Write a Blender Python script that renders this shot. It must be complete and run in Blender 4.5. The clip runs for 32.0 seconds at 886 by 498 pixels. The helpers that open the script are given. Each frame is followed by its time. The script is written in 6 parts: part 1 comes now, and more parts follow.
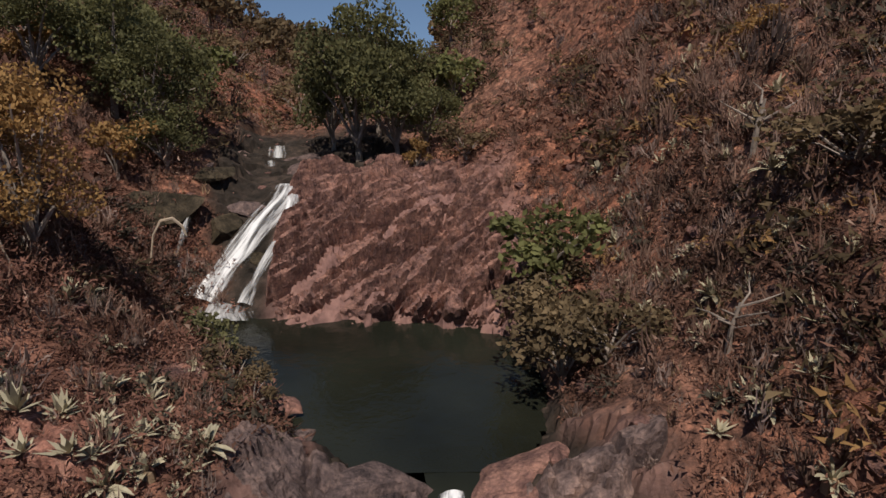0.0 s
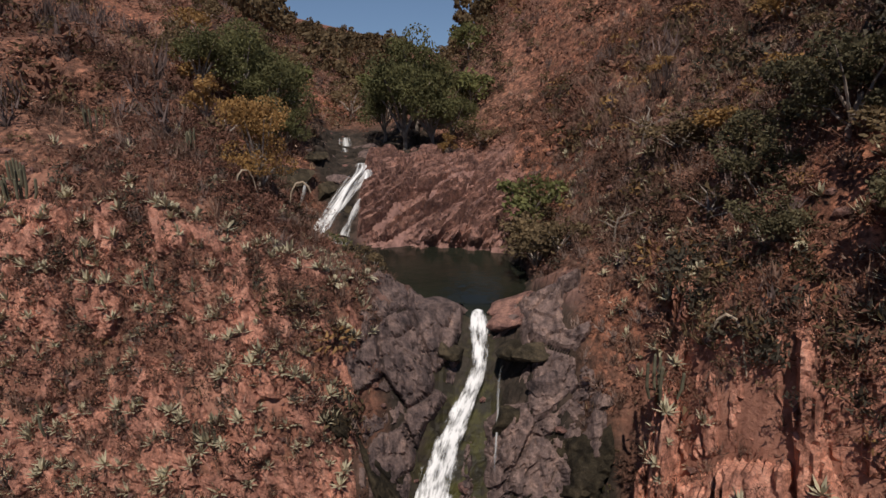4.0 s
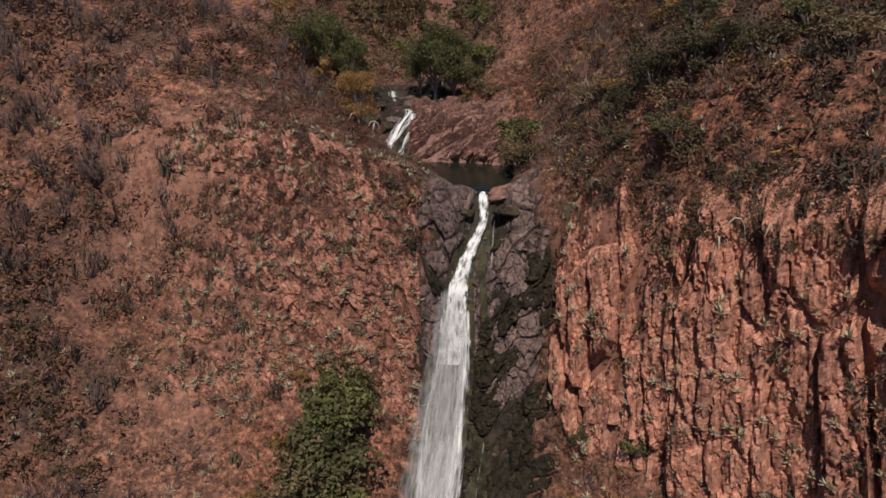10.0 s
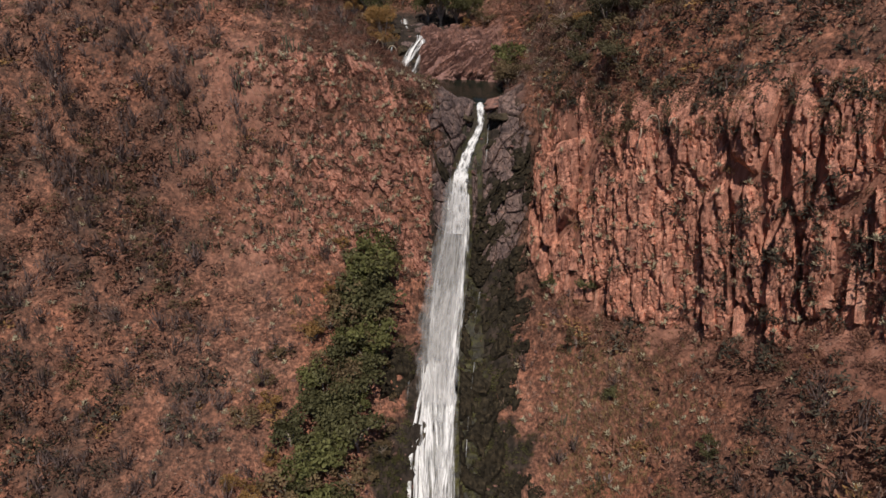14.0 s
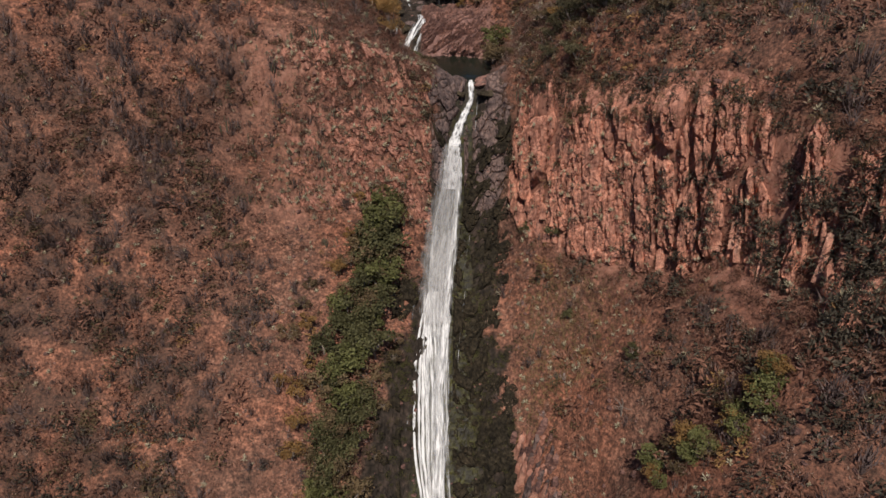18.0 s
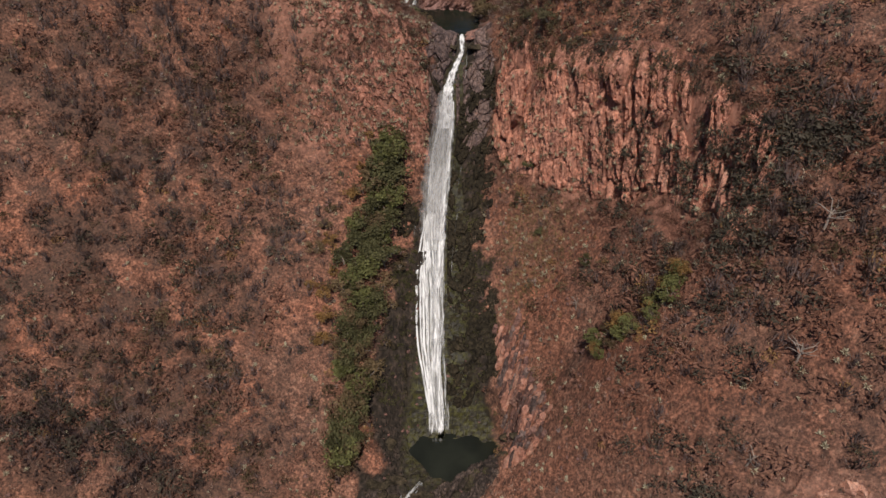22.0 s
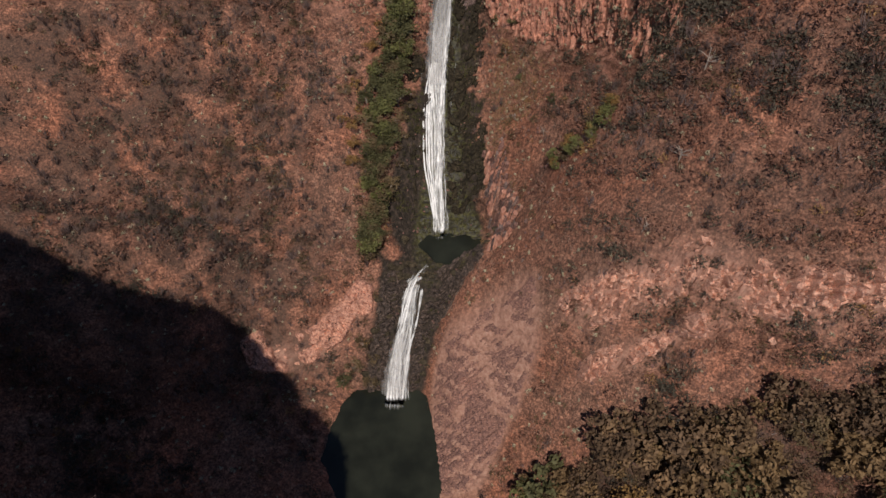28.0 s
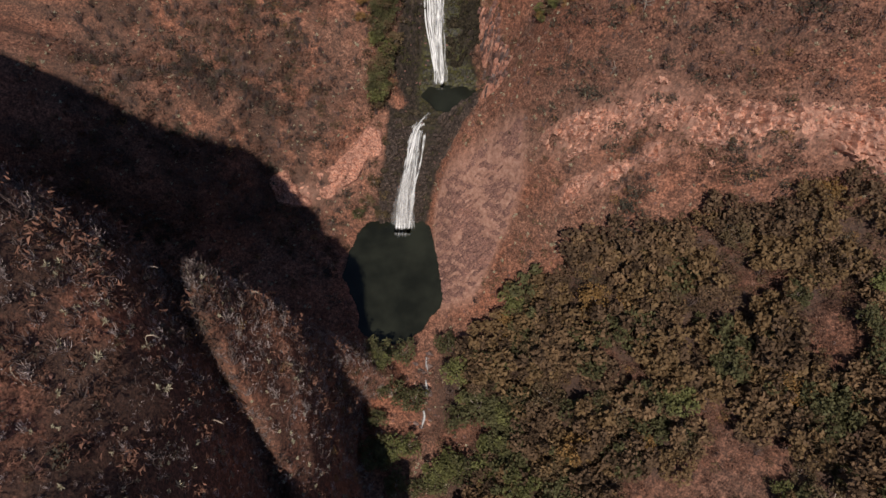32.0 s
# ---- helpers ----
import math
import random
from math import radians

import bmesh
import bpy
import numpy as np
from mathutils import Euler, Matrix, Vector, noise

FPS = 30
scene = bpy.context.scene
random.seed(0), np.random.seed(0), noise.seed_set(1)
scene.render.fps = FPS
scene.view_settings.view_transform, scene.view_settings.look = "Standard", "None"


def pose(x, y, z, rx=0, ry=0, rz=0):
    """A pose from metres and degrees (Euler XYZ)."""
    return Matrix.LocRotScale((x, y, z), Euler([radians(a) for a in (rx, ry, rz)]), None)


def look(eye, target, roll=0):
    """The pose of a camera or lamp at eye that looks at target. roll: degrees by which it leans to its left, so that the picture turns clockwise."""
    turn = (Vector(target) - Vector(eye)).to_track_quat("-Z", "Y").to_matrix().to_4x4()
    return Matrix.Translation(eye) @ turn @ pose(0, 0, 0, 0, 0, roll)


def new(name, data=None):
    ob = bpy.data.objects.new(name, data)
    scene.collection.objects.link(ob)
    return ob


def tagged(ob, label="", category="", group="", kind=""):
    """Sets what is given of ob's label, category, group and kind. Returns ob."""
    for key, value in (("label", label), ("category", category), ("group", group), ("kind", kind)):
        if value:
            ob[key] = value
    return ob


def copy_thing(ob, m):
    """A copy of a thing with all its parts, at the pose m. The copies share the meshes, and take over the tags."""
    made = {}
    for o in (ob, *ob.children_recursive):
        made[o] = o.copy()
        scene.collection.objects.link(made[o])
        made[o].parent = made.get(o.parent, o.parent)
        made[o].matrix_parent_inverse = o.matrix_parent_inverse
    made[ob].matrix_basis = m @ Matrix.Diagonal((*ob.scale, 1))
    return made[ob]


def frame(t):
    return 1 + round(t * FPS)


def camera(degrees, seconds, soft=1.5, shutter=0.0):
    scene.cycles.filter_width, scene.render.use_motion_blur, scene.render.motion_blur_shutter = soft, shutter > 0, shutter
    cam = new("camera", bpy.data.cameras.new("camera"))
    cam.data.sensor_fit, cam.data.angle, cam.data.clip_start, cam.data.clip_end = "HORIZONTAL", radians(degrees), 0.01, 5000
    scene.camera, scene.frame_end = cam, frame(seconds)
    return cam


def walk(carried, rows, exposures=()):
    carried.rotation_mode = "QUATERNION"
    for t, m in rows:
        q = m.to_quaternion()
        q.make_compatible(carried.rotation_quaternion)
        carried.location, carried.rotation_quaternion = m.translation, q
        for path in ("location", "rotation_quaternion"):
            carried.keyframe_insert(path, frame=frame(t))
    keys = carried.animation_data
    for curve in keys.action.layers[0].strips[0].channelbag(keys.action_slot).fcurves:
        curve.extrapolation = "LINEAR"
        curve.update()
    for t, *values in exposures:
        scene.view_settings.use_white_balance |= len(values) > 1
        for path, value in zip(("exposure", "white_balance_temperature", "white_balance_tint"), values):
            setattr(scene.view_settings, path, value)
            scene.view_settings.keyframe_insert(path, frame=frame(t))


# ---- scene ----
LENS = 66.79
cam = camera(LENS, 32.0)


def aim(x, y, z, yaw, pitch, roll):
    """A level camera at x, y, z, turned to its left, tilted up and leaned, in degrees."""
    return pose(x, y, z, 90 + pitch, 0, yaw) @ pose(0, 0, 0, 0, 0, roll)


# seconds, place, yaw, pitch, roll
FLIGHT = [
    (0, -0.65, -20.25, 14.41, -1.11, -15.75, -0.16),
    (0.5, -0.84, -22.82, 14.76, -0.98, -15.89, -0.13),
    (1, -1.09, -25.84, 15.14, -0.87, -16.02, -0.07),
    (2, -1.63, -31.73, 15.99, -0.76, -16.27, -0.16),
    (3, -2.28, -38.13, 16.69, -0.71, -16.29, -0.06),
    (3.5, -2.64, -41.27, 16.99, -0.74, -16.29, 0.13),
    (5.5, -3.13, -53.53, 19.24, 0.01, -17.24, 0.46),
    (6, -3.30, -56.72, 19.73, 0.08, -17.43, 0.36),
    (7, -3.78, -63.16, 20.56, 0.03, -17.50, 0.42),
    (8, -4.33, -69.62, 21.26, -0.09, -17.56, 0.52),
    (9, -4.48, -75.94, 22.39, 0.09, -19.19, 0.34),
    (10, -4.44, -82.38, 23.56, 0.39, -20.88, 0.12),
    (11, -4.45, -88.72, 24.48, 0.63, -22.33, -0.02),
    (12, -4.62, -95.58, 25.54, 0.63, -23.90, 0.03),
    (13, -5.17, -102.02, 26.79, 0.34, -25.34, 0.15),
    (14, -5.50, -108.63, 28.76, 0.24, -27.18, 0.12),
    (14.5, -5.60, -111.56, 30.01, 0.17, -27.72, 0.19),
    (16.5, -5.24, -122.94, 37.48, 0.24, -30.44, 0.34),
    (17, -5.18, -125.52, 39.61, 0.22, -31.21, 0.31),
    (18, -5.08, -130.46, 44.06, 0.13, -32.81, 0.20),
    (19, -5.59, -135.60, 48.50, -0.25, -34.49, 0.26),
    (20, -5.80, -140.84, 53.14, -0.49, -36.25, 0.37),
    (21, -5.36, -146.67, 58.00, -0.39, -38.26, 0.27),
    (22, -4.91, -152.84, 62.08, -0.26, -39.85, 0.17),
    (23, -4.50, -158.78, 66.41, -0.12, -41.71, 0.10),
    (24, -4.08, -164.69, 70.94, 0.14, -43.63, -0.12),
    (25, -3.71, -171.02, 75.30, 0.32, -45.53, -0.29),
    (25.5, -3.55, -174.54, 77.48, 0.47, -46.42, -0.30),
    (27.5, -3.67, -188.61, 85.74, 0.44, -50.24, -0.17),
    (28, -3.64, -191.96, 88.09, 0.45, -51.60, -0.23),
    (29, -3.60, -198.26, 92.60, 0.52, -54.14, -0.30),
    (30, -3.82, -204.82, 97.31, 0.40, -56.67, -0.34),
    (31, -3.92, -211.76, 102.14, 0.34, -59.34, -0.36),
    (32, -3.78, -218.85, 106.77, 0.49, -61.82, -0.57),
]
walk(cam, [(row[0], aim(*row[1:])) for row in FLIGHT])

# ---- light ----
SUN_WAY = Vector((0.045, 0.52, -0.85)).normalized()   # the way that the sunlight travels
world = bpy.data.worlds.new("world")
scene.world = world
world.use_nodes = True
sky_nodes = world.node_tree.nodes
sky = sky_nodes.new("ShaderNodeTexSky")
sky.sky_type = "NISHITA"
sky.sun_disc = False
sky.sun_elevation = math.asin(-SUN_WAY.z)
sky.sun_rotation = math.atan2(-SUN_WAY.x, -SUN_WAY.y)
sky.altitude = 1500
sky.dust_density = 0.2
sky.ozone_density = 1.5
sky_nodes["Background"].inputs["Strength"].default_value = 0.08
# the sky is a little deeper over the rim than a haze at the horizon would leave it
sky_way, sky_up, sky_unit = sky_nodes.new("ShaderNodeTexCoord"), sky_nodes.new("ShaderNodeVectorMath"), sky_nodes.new("ShaderNodeVectorMath")
sky_up.operation, sky_unit.operation = "ADD", "NORMALIZE"
sky_up.inputs[1].default_value = (0, 0, 0.2)
world.node_tree.links.new(sky_way.outputs["Generated"], sky_up.inputs[0])
world.node_tree.links.new(sky_up.outputs[0], sky_unit.inputs[0])
world.node_tree.links.new(sky_unit.outputs[0], sky.inputs[0])
world.node_tree.links.new(sky.outputs[0], sky_nodes["Background"].inputs["Color"])
sun = new("sun", bpy.data.lights.new("sun", "SUN"))
sun.data.energy = 3.7
sun.data.angle = radians(0.53)
sun.data.color = (1.0, 0.915, 0.83)
sun.matrix_world = look((0, 0, 0), SUN_WAY)


# ---- materials ----
def material(name, rough=0.9):
    m = bpy.data.materials.new(name)
    m.use_nodes = True
    b = m.node_tree.nodes["Principled BSDF"]
    b.inputs["Roughness"].default_value = rough
    b.inputs["Specular IOR Level"].default_value = 0.25
    return m, m.node_tree.nodes, m.node_tree.links, b


def ramp(nodes, stops):
    r = nodes.new("ShaderNodeValToRGB")
    e = r.color_ramp.elements
    while len(e) < len(stops):
        e.new(0.5)
    for k, (p, c) in enumerate(stops):
        e[k].position = p
        e[k].color = (*c, 1)
    return r


def noisy(nodes, scale, detail=5.0, rough=0.6, vector=None, links=None):
    n = nodes.new("ShaderNodeTexNoise")
    n.inputs["Scale"].default_value = scale
    n.inputs["Detail"].default_value = detail
    n.inputs["Roughness"].default_value = rough
    if vector is not None:
        links.new(vector, n.inputs["Vector"])
    return n


def mixed(nodes, links, fac, a, b, mode="MIX"):
    m = nodes.new("ShaderNodeMix")
    m.data_type = "RGBA"
    m.blend_type = mode
    for value, socket in ((fac, m.inputs[0]), (a, m.inputs[6]), (b, m.inputs[7])):
        if isinstance(value, (int, float)):
            socket.default_value = value
        elif isinstance(value, tuple):
            socket.default_value = (*value, 1)
        else:
            links.new(value, socket)
    return m.outputs[2]


def plain(name, colour, rough=0.9, vary=0.35, scale=0.8, thin=0.0):
    """A material whose tone wanders with place and from object to object or clump to clump; thin: how much light passes."""
    m, n, l, b = material(name, rough)
    geo = n.new("ShaderNodeNewGeometry")
    info = n.new("ShaderNodeObjectInfo")
    spot = noisy(n, scale, 4, 0.6, geo.outputs["Position"], l)
    dark = tuple(c * (1 - vary) for c in colour)
    light = tuple(min(c * (1 + vary), 0.9) for c in colour)
    tone = None
    for source, share, shift in ((geo.outputs["Random Per Island"], 0.32, 0.0), (info.outputs["Random"], 0.3, 0.0), (spot.outputs[0], 1.9, -0.76)):
        part_of = n.new("ShaderNodeMath")
        part_of.operation = "MULTIPLY_ADD"
        l.new(source, part_of.inputs[0])
        part_of.inputs[1].default_value = share
        part_of.inputs[2].default_value = shift
        if tone is not None:
            total = n.new("ShaderNodeMath")
            total.operation = "ADD"
            l.new(tone, total.inputs[0])
            l.new(part_of.outputs[0], total.inputs[1])
            tone = total.outputs[0]
        else:
            tone = part_of.outputs[0]
    r = ramp(n, [(0.1, dark), (0.5, colour), (0.9, light)])
    l.new(tone, r.inputs[0])
    l.new(r.outputs[0], b.inputs["Base Color"])
    if thin:
        back = n.new("ShaderNodeBsdfTranslucent")
        l.new(r.outputs[0], back.inputs["Color"])
        both = n.new("ShaderNodeMixShader")
        both.inputs[0].default_value = thin
        l.new(b.outputs[0], both.inputs[1])
        l.new(back.outputs[0], both.inputs[2])
        l.new(both.outputs[0], n["Material Output"].inputs["Surface"])
    return m


# ---- landform ----
def grid_noise(x, y, seed):
    """Smooth value noise between -1 and 1 on arrays."""
    xi, yi = np.floor(x), np.floor(y)
    u, v = x - xi, y - yi
    u, v = u * u * (3 - 2 * u), v * v * (3 - 2 * v)

    def corner(a, b):
        h = np.sin(a * 127.1 + b * 311.7 + seed * 74.7) * 43758.5453
        return 2 * (h - np.floor(h)) - 1

    low = corner(xi, yi) * (1 - u) + corner(xi + 1, yi) * u
    high = corner(xi, yi + 1) * (1 - u) + corner(xi + 1, yi + 1) * u
    return low * (1 - v) + high * v


def fbm(x, y, size, octaves, seed, gain=0.5):
    total, amp, out = 0.0, 1.0, np.zeros_like(x)
    for k in range(octaves):
        out += amp * grid_noise(x / size * 2**k + 3.1 * k, y / size * 2**k - 7.7 * k, seed + k)
        total += amp
        amp *= gain
    return out / total


def cells(u, v, seed, jitter=0.9):
    """Broken blocks: for each place the random number of its cell, and how far it lies from the cell's edge."""
    ui, vi = np.floor(u), np.floor(v)
    best, second, which = np.full_like(u, 9.0), np.full_like(u, 9.0), np.zeros_like(u)
    for a in (-1, 0, 1):
        for b in (-1, 0, 1):
            cu, cv = ui + a, vi + b
            h1 = np.sin(cu * 127.1 + cv * 311.7 + seed * 17.3) * 43758.5453
            h2 = np.sin(cu * 269.5 + cv * 183.3 + seed * 31.9) * 28001.8384
            h1, h2 = h1 - np.floor(h1), h2 - np.floor(h2)
            d = np.hypot(cu + 0.5 + jitter * (h1 - 0.5) - u, cv + 0.5 + jitter * (h2 - 0.5) - v)
            h3 = h1 * 7.31 + h2 * 3.77
            second = np.where(d < best, best, np.minimum(second, d))
            which = np.where(d < best, h3 - np.floor(h3), which)
            best = np.minimum(best, d)
    return which, second - best


def step(a, b, x):
    u = np.clip((x - a) / (b - a), 0, 1)
    return u * u * (3 - 2 * u)


# Cross-sections of the gorge, from upstream to downstream: the far left, the left shoulder, the left rim, the left bank,
# the two edges of the bed, the right bank, the foot and the rim of the right cliff, the right shoulder, the far right.
SECTIONS = []


def section(y, *points):
    SECTIONS.append((y, np.array(points, float)))


section(700, (-400, 90), (-200, 60), (-80, 30), (-20, 16), (-6, 13), (0, 13), (12, 18), (60, 45), (90, 60), (200, 90), (400, 120))
section(300, (-170, 50), (-80, 25), (-40, 16), (-15, 10), (-4, 7), (2, 7), (10, 13), (35, 32), (45, 38), (90, 60), (170, 95))
section(140, (-170, 48), (-75, 34), (-45, 19), (-16, 10), (-9, 7), (-5, 7), (1, 12), (9, 24), (16, 32), (50, 55), (170, 105))
section(60, (-170, 46), (-70, 31), (-38, 20), (-21, 10), (-17, 7.3), (-11, 7.3), (-4, 9.5), (6, 19), (14, 27), (42, 48), (170, 105))
section(38, (-170, 43), (-70, 27), (-36, 18), (-20, 8), (-16, 6.3), (-12, 6.3), (1, 6.8), (9, 11.5), (17, 20), (42, 42), (170, 102))
section(26, (-170, 40), (-70, 24), (-34, 16.5), (-18, 7), (-13, 5.2), (-9, 5.2), (2, 5), (8, 7.5), (18, 17), (42, 39), (170, 100))
section(17, (-170, 38), (-70, 21), (-32, 15.5), (-19, 5), (-15, 0), (-10, 0.8), (3, 1.8), (7, 4.5), (17, 14.5), (40, 37), (170, 98))
section(13, (-170, 37), (-70, 19), (-23, 12.5), (-18, 5), (-13.6, -1.2), (2.2, -1.2), (4, 0.8), (7, 3.5), (16, 12.5), (40, 36), (170, 97))
section(7, (-170, 36), (-70, 17), (-20, 11), (-13, 3), (-6.6, -1.2), (3.4, -1.2), (5.5, 1.3), (8.5, 4), (15.5, 11.5), (38, 34), (170, 95))
section(2, (-170, 34), (-70, 13), (-20, 9.8), (-9, 2.2), (-2.4, -1), (1.6, -1), (4, 1.0), (9, 4.2), (14.5, 10.5), (36, 32), (170, 92))
section(0, (-170, 32), (-70, 11), (-21.5, 9), (-8, 2.6), (-1.3, -0.35), (1.1, -0.35), (3.6, 1.3), (9, 4), (14, 9.8), (34, 31), (170, 90))
section(-4, (-170, 28), (-68, 6), (-22, 6.6), (-10, 4), (-1.6, -5), (0.8, -5), (3.6, -1), (8, 2), (12.2, 7.4), (29, 27), (170, 88))
section(-9, (-170, 22), (-66, 0), (-30, -8), (-11.6, -0.8), (-3.5, -13), (-0.5, -13.5), (4, -8), (8.5, -2), (11.5, 6.2), (24, 23), (170, 84))
section(-13, (-170, 16), (-66, -5), (-33, -18), (-14, -20), (-5, -24), (-1, -25), (4.5, -19), (8, -13), (11, 6), (20, 19), (170, 82))
section(-20, (-170, 8), (-63, -13), (-32, -26), (-14, -29), (-6, -32), (-0.5, -32.5), (6, -29), (10.8, -22), (15.5, 6), (21.5, 17.5), (170, 80))
section(-32, (-170, -4), (-62, -24), (-34, -32), (-15, -37), (-7, -40), (0, -40), (7, -38), (20.5, -20), (23.8, 8), (34, 19), (170, 78))
section(-44, (-170, -10), (-64, -34), (-38, -38), (-17, -44), (-8, -48), (0, -48), (7, -45), (31, -15), (33, 12), (43, 22), (170, 76))
section(-55, (-170, -14), (-66, -43), (-40, -45), (-19, -51), (-9.5, -56), (1, -56), (8.5, -50), (37.5, -8), (41, 12.5), (52, 23), (170, 74))
section(-65, (-170, -18), (-67, -50), (-44, -53), (-19.5, -61), (-12, -66.5), (8.5, -66.5), (11.5, -52), (40.5, -5), (46.5, 11), (62, 25), (170, 72))
section(-71, (-170, -16), (-72, -51), (-46, -58), (-20, -65), (-12, -67.4), (9.5, -67.4), (12, -49), (39.5, -4), (48, 9), (66, 26), (170, 71))
section(-78, (-170, -12), (-79, -46), (-48, -61), (-22, -68), (-11.5, -66.9), (-6, -66.9), (8, -54), (40, -5), (50, 8), (70, 25), (170, 70))
section(-86, (-170, -10), (-86, -42), (-50, -65), (-24, -72), (-15, -74), (-8, -74), (4, -58), (41, -10), (52, 4), (74, 22), (170, 66))
section(-97, (-170, -12), (-90, -46), (-54, -74), (-29, -80), (-18, -81), (-11, -81), (2, -65), (40, -17), (53, -4), (75, 13), (170, 58))
section(-107, (-170, -16), (-90, -54), (-60, -78), (-41, -85), (-28, -88.5), (-10, -88.5), (0, -76), (40, -28), (48, -20), (68, -10), (170, 45))
section(-122, (-170, -30), (-95, -70), (-64, -84), (-42, -86), (-30, -88.8), (-8, -88.8), (2, -81), (42, -44), (48, -36), (70, -22), (170, 20))
section(-142, (-170, -20), (-97, -72), (-64, -83), (-38, -86), (-28, -88.5), (-6, -88.5), (2, -84), (42, -58), (54, -53), (92, -42), (170, -20))
section(-160, (-170, 70), (-100, 20), (-58, -28), (-42, -34), (-16, -87.5), (-8, -87.5), (4, -82), (40, -62), (60, -56), (94, -44), (170, -24))
section(-168, (-170, 130), (-76, 52), (-49, 12), (-36.5, -10), (-28, -87), (-8, -88), (5, -81), (40, -64), (62, -56), (95, -45), (170, -25))
section(-178, (-170, 150), (-72, 70), (-46.5, 23), (-33.5, -22), (-28, -87), (-8, -88), (6, -81), (40, -66), (64, -57), (96, -46), (170, -26))
section(-200, (-170, 150), (-72, 68), (-48.5, 26), (-29, -36), (-24, -88), (-8, -89), (6, -82), (40, -68), (64, -60), (96, -48), (170, -26))
# unseen left spur, added tall and far right to shade the floor upstream
section(-240, (-170, 150), (-80, 60), (-40, 30), (-19, 10), (-15, -90), (-8, -91), (6, -84), (40, -70), (64, -62), (96, -50), (170, -26))
section(-300, (-170, 150), (-80, 60), (-45, 22), (-25, 0), (-16, -92), (-8, -92), (6, -85), (40, -70), (64, -62), (96, -50), (170, -26))
section(-600, (-400, 150), (-200, 90), (-100, 20), (-60, -30), (-16, -99), (-8, -99), (20, -92), (80, -70), (120, -60), (200, -40), (400, 20))
SECTION_Y = np.array([s[0] for s in SECTIONS])[::-1]
SECTION_XZ = np.array([s[1] for s in SECTIONS])[::-1]


def glide(ys, knots, values):
    """A smooth curve through the knots that does not overshoot them."""
    h = np.diff(knots)
    d = np.diff(values) / h
    m = np.zeros_like(values)
    same = d[1:] * d[:-1] > 0
    w1, w2 = 2 * h[1:] + h[:-1], h[1:] + 2 * h[:-1]
    m[1:-1][same] = ((w1 + w2)[same]) / (w1[same] / d[:-1][same] + w2[same] / d[1:][same])
    m[0], m[-1] = d[0], d[-1]
    k = np.clip(np.searchsorted(knots, ys) - 1, 0, len(h) - 1)
    t = (ys - knots[k]) / h[k]
    return (values[k] * (1 + 2 * t) * (1 - t) ** 2 + h[k] * m[k] * t * (1 - t) ** 2
            + values[k + 1] * t * t * (3 - 2 * t) + h[k] * m[k + 1] * t * t * (t - 1))


def lines_at(y):
    """Places and heights of the eleven lines of the gorge at the distances y."""
    y = np.clip(y, -600, 700)
    xs = np.stack([glide(y, SECTION_Y, SECTION_XZ[:, k, 0]) for k in range(11)], -1)
    zs = np.stack([glide(y, SECTION_Y, SECTION_XZ[:, k, 1]) for k in range(11)], -1)
    return xs, zs


def base_height(x, y):
    """The smooth ground, without rocks, on flat arrays; also which line lies left of each place, as a running number."""
    xs, zs = lines_at(y)
    run = np.clip((xs < x[:, None]).sum(1) - 1, 0, 9)
    i = np.arange(len(x))
    x0, x1, z0, z1 = xs[i, run], xs[i, run + 1], zs[i, run], zs[i, run + 1]
    t = (x - x0) / np.maximum(x1 - x0, 0.05)
    tc = np.clip(t, 0, 1)
    soft = tc * tc * (3 - 2 * tc)
    out = z0 + (z1 - z0) * (0.6 * tc + 0.4 * soft)
    out += np.where((t < 0) | (t > 1), np.abs(t - tc) * (x1 - x0) * 0.35, 0)
    return out, run + tc


def between(y, *knots):
    """A smooth curve through pairs of distance and value, from downstream to upstream."""
    k = np.array(knots, float)
    return glide(np.clip(y, k[0, 0], k[-1, 0]), k[:, 0], k[:, 1])


def crag_band(x, y):
    """How near a place lies to the two lines of crags on the right slope."""
    upper = np.exp(-(((y + 105 + 0.29 * (x - 28) - 1.6 * np.sin(x / 6)) / 3.8) ** 2)) * step(18, 30, x)
    lower = 0.8 * np.exp(-(((y + 117.5) / 2.2) ** 2)) * step(25, 30, x) * (1 - step(48, 60, x))
    return np.maximum(upper, lower) * (1 - step(92, 106, x))


def bank_band(x, y):
    """How near a place lies to the line of bare earth over the left shore of the lower pool."""
    return np.exp(-(((y - between(x, (-95, -98), (-71, -100), (-46, -98.5), (-35, -92.4), (-29, -84))) / 4.5) ** 2)) * step(-64, -54, x) * (1 - step(-27, -22, x))


def wood_line(x):
    """How far up the right slope the woods on the floor of the gorge reach."""
    return between(x, (-30, -152), (0, -147), (11, -140), (30, -133), (61, -131), (110, -130))


def thicket(x, y):
    """Where the woods stand close (one) and where they open into clearings (nought)."""
    return step(-0.34, -0.08, fbm(x, y, 15, 3, 301))


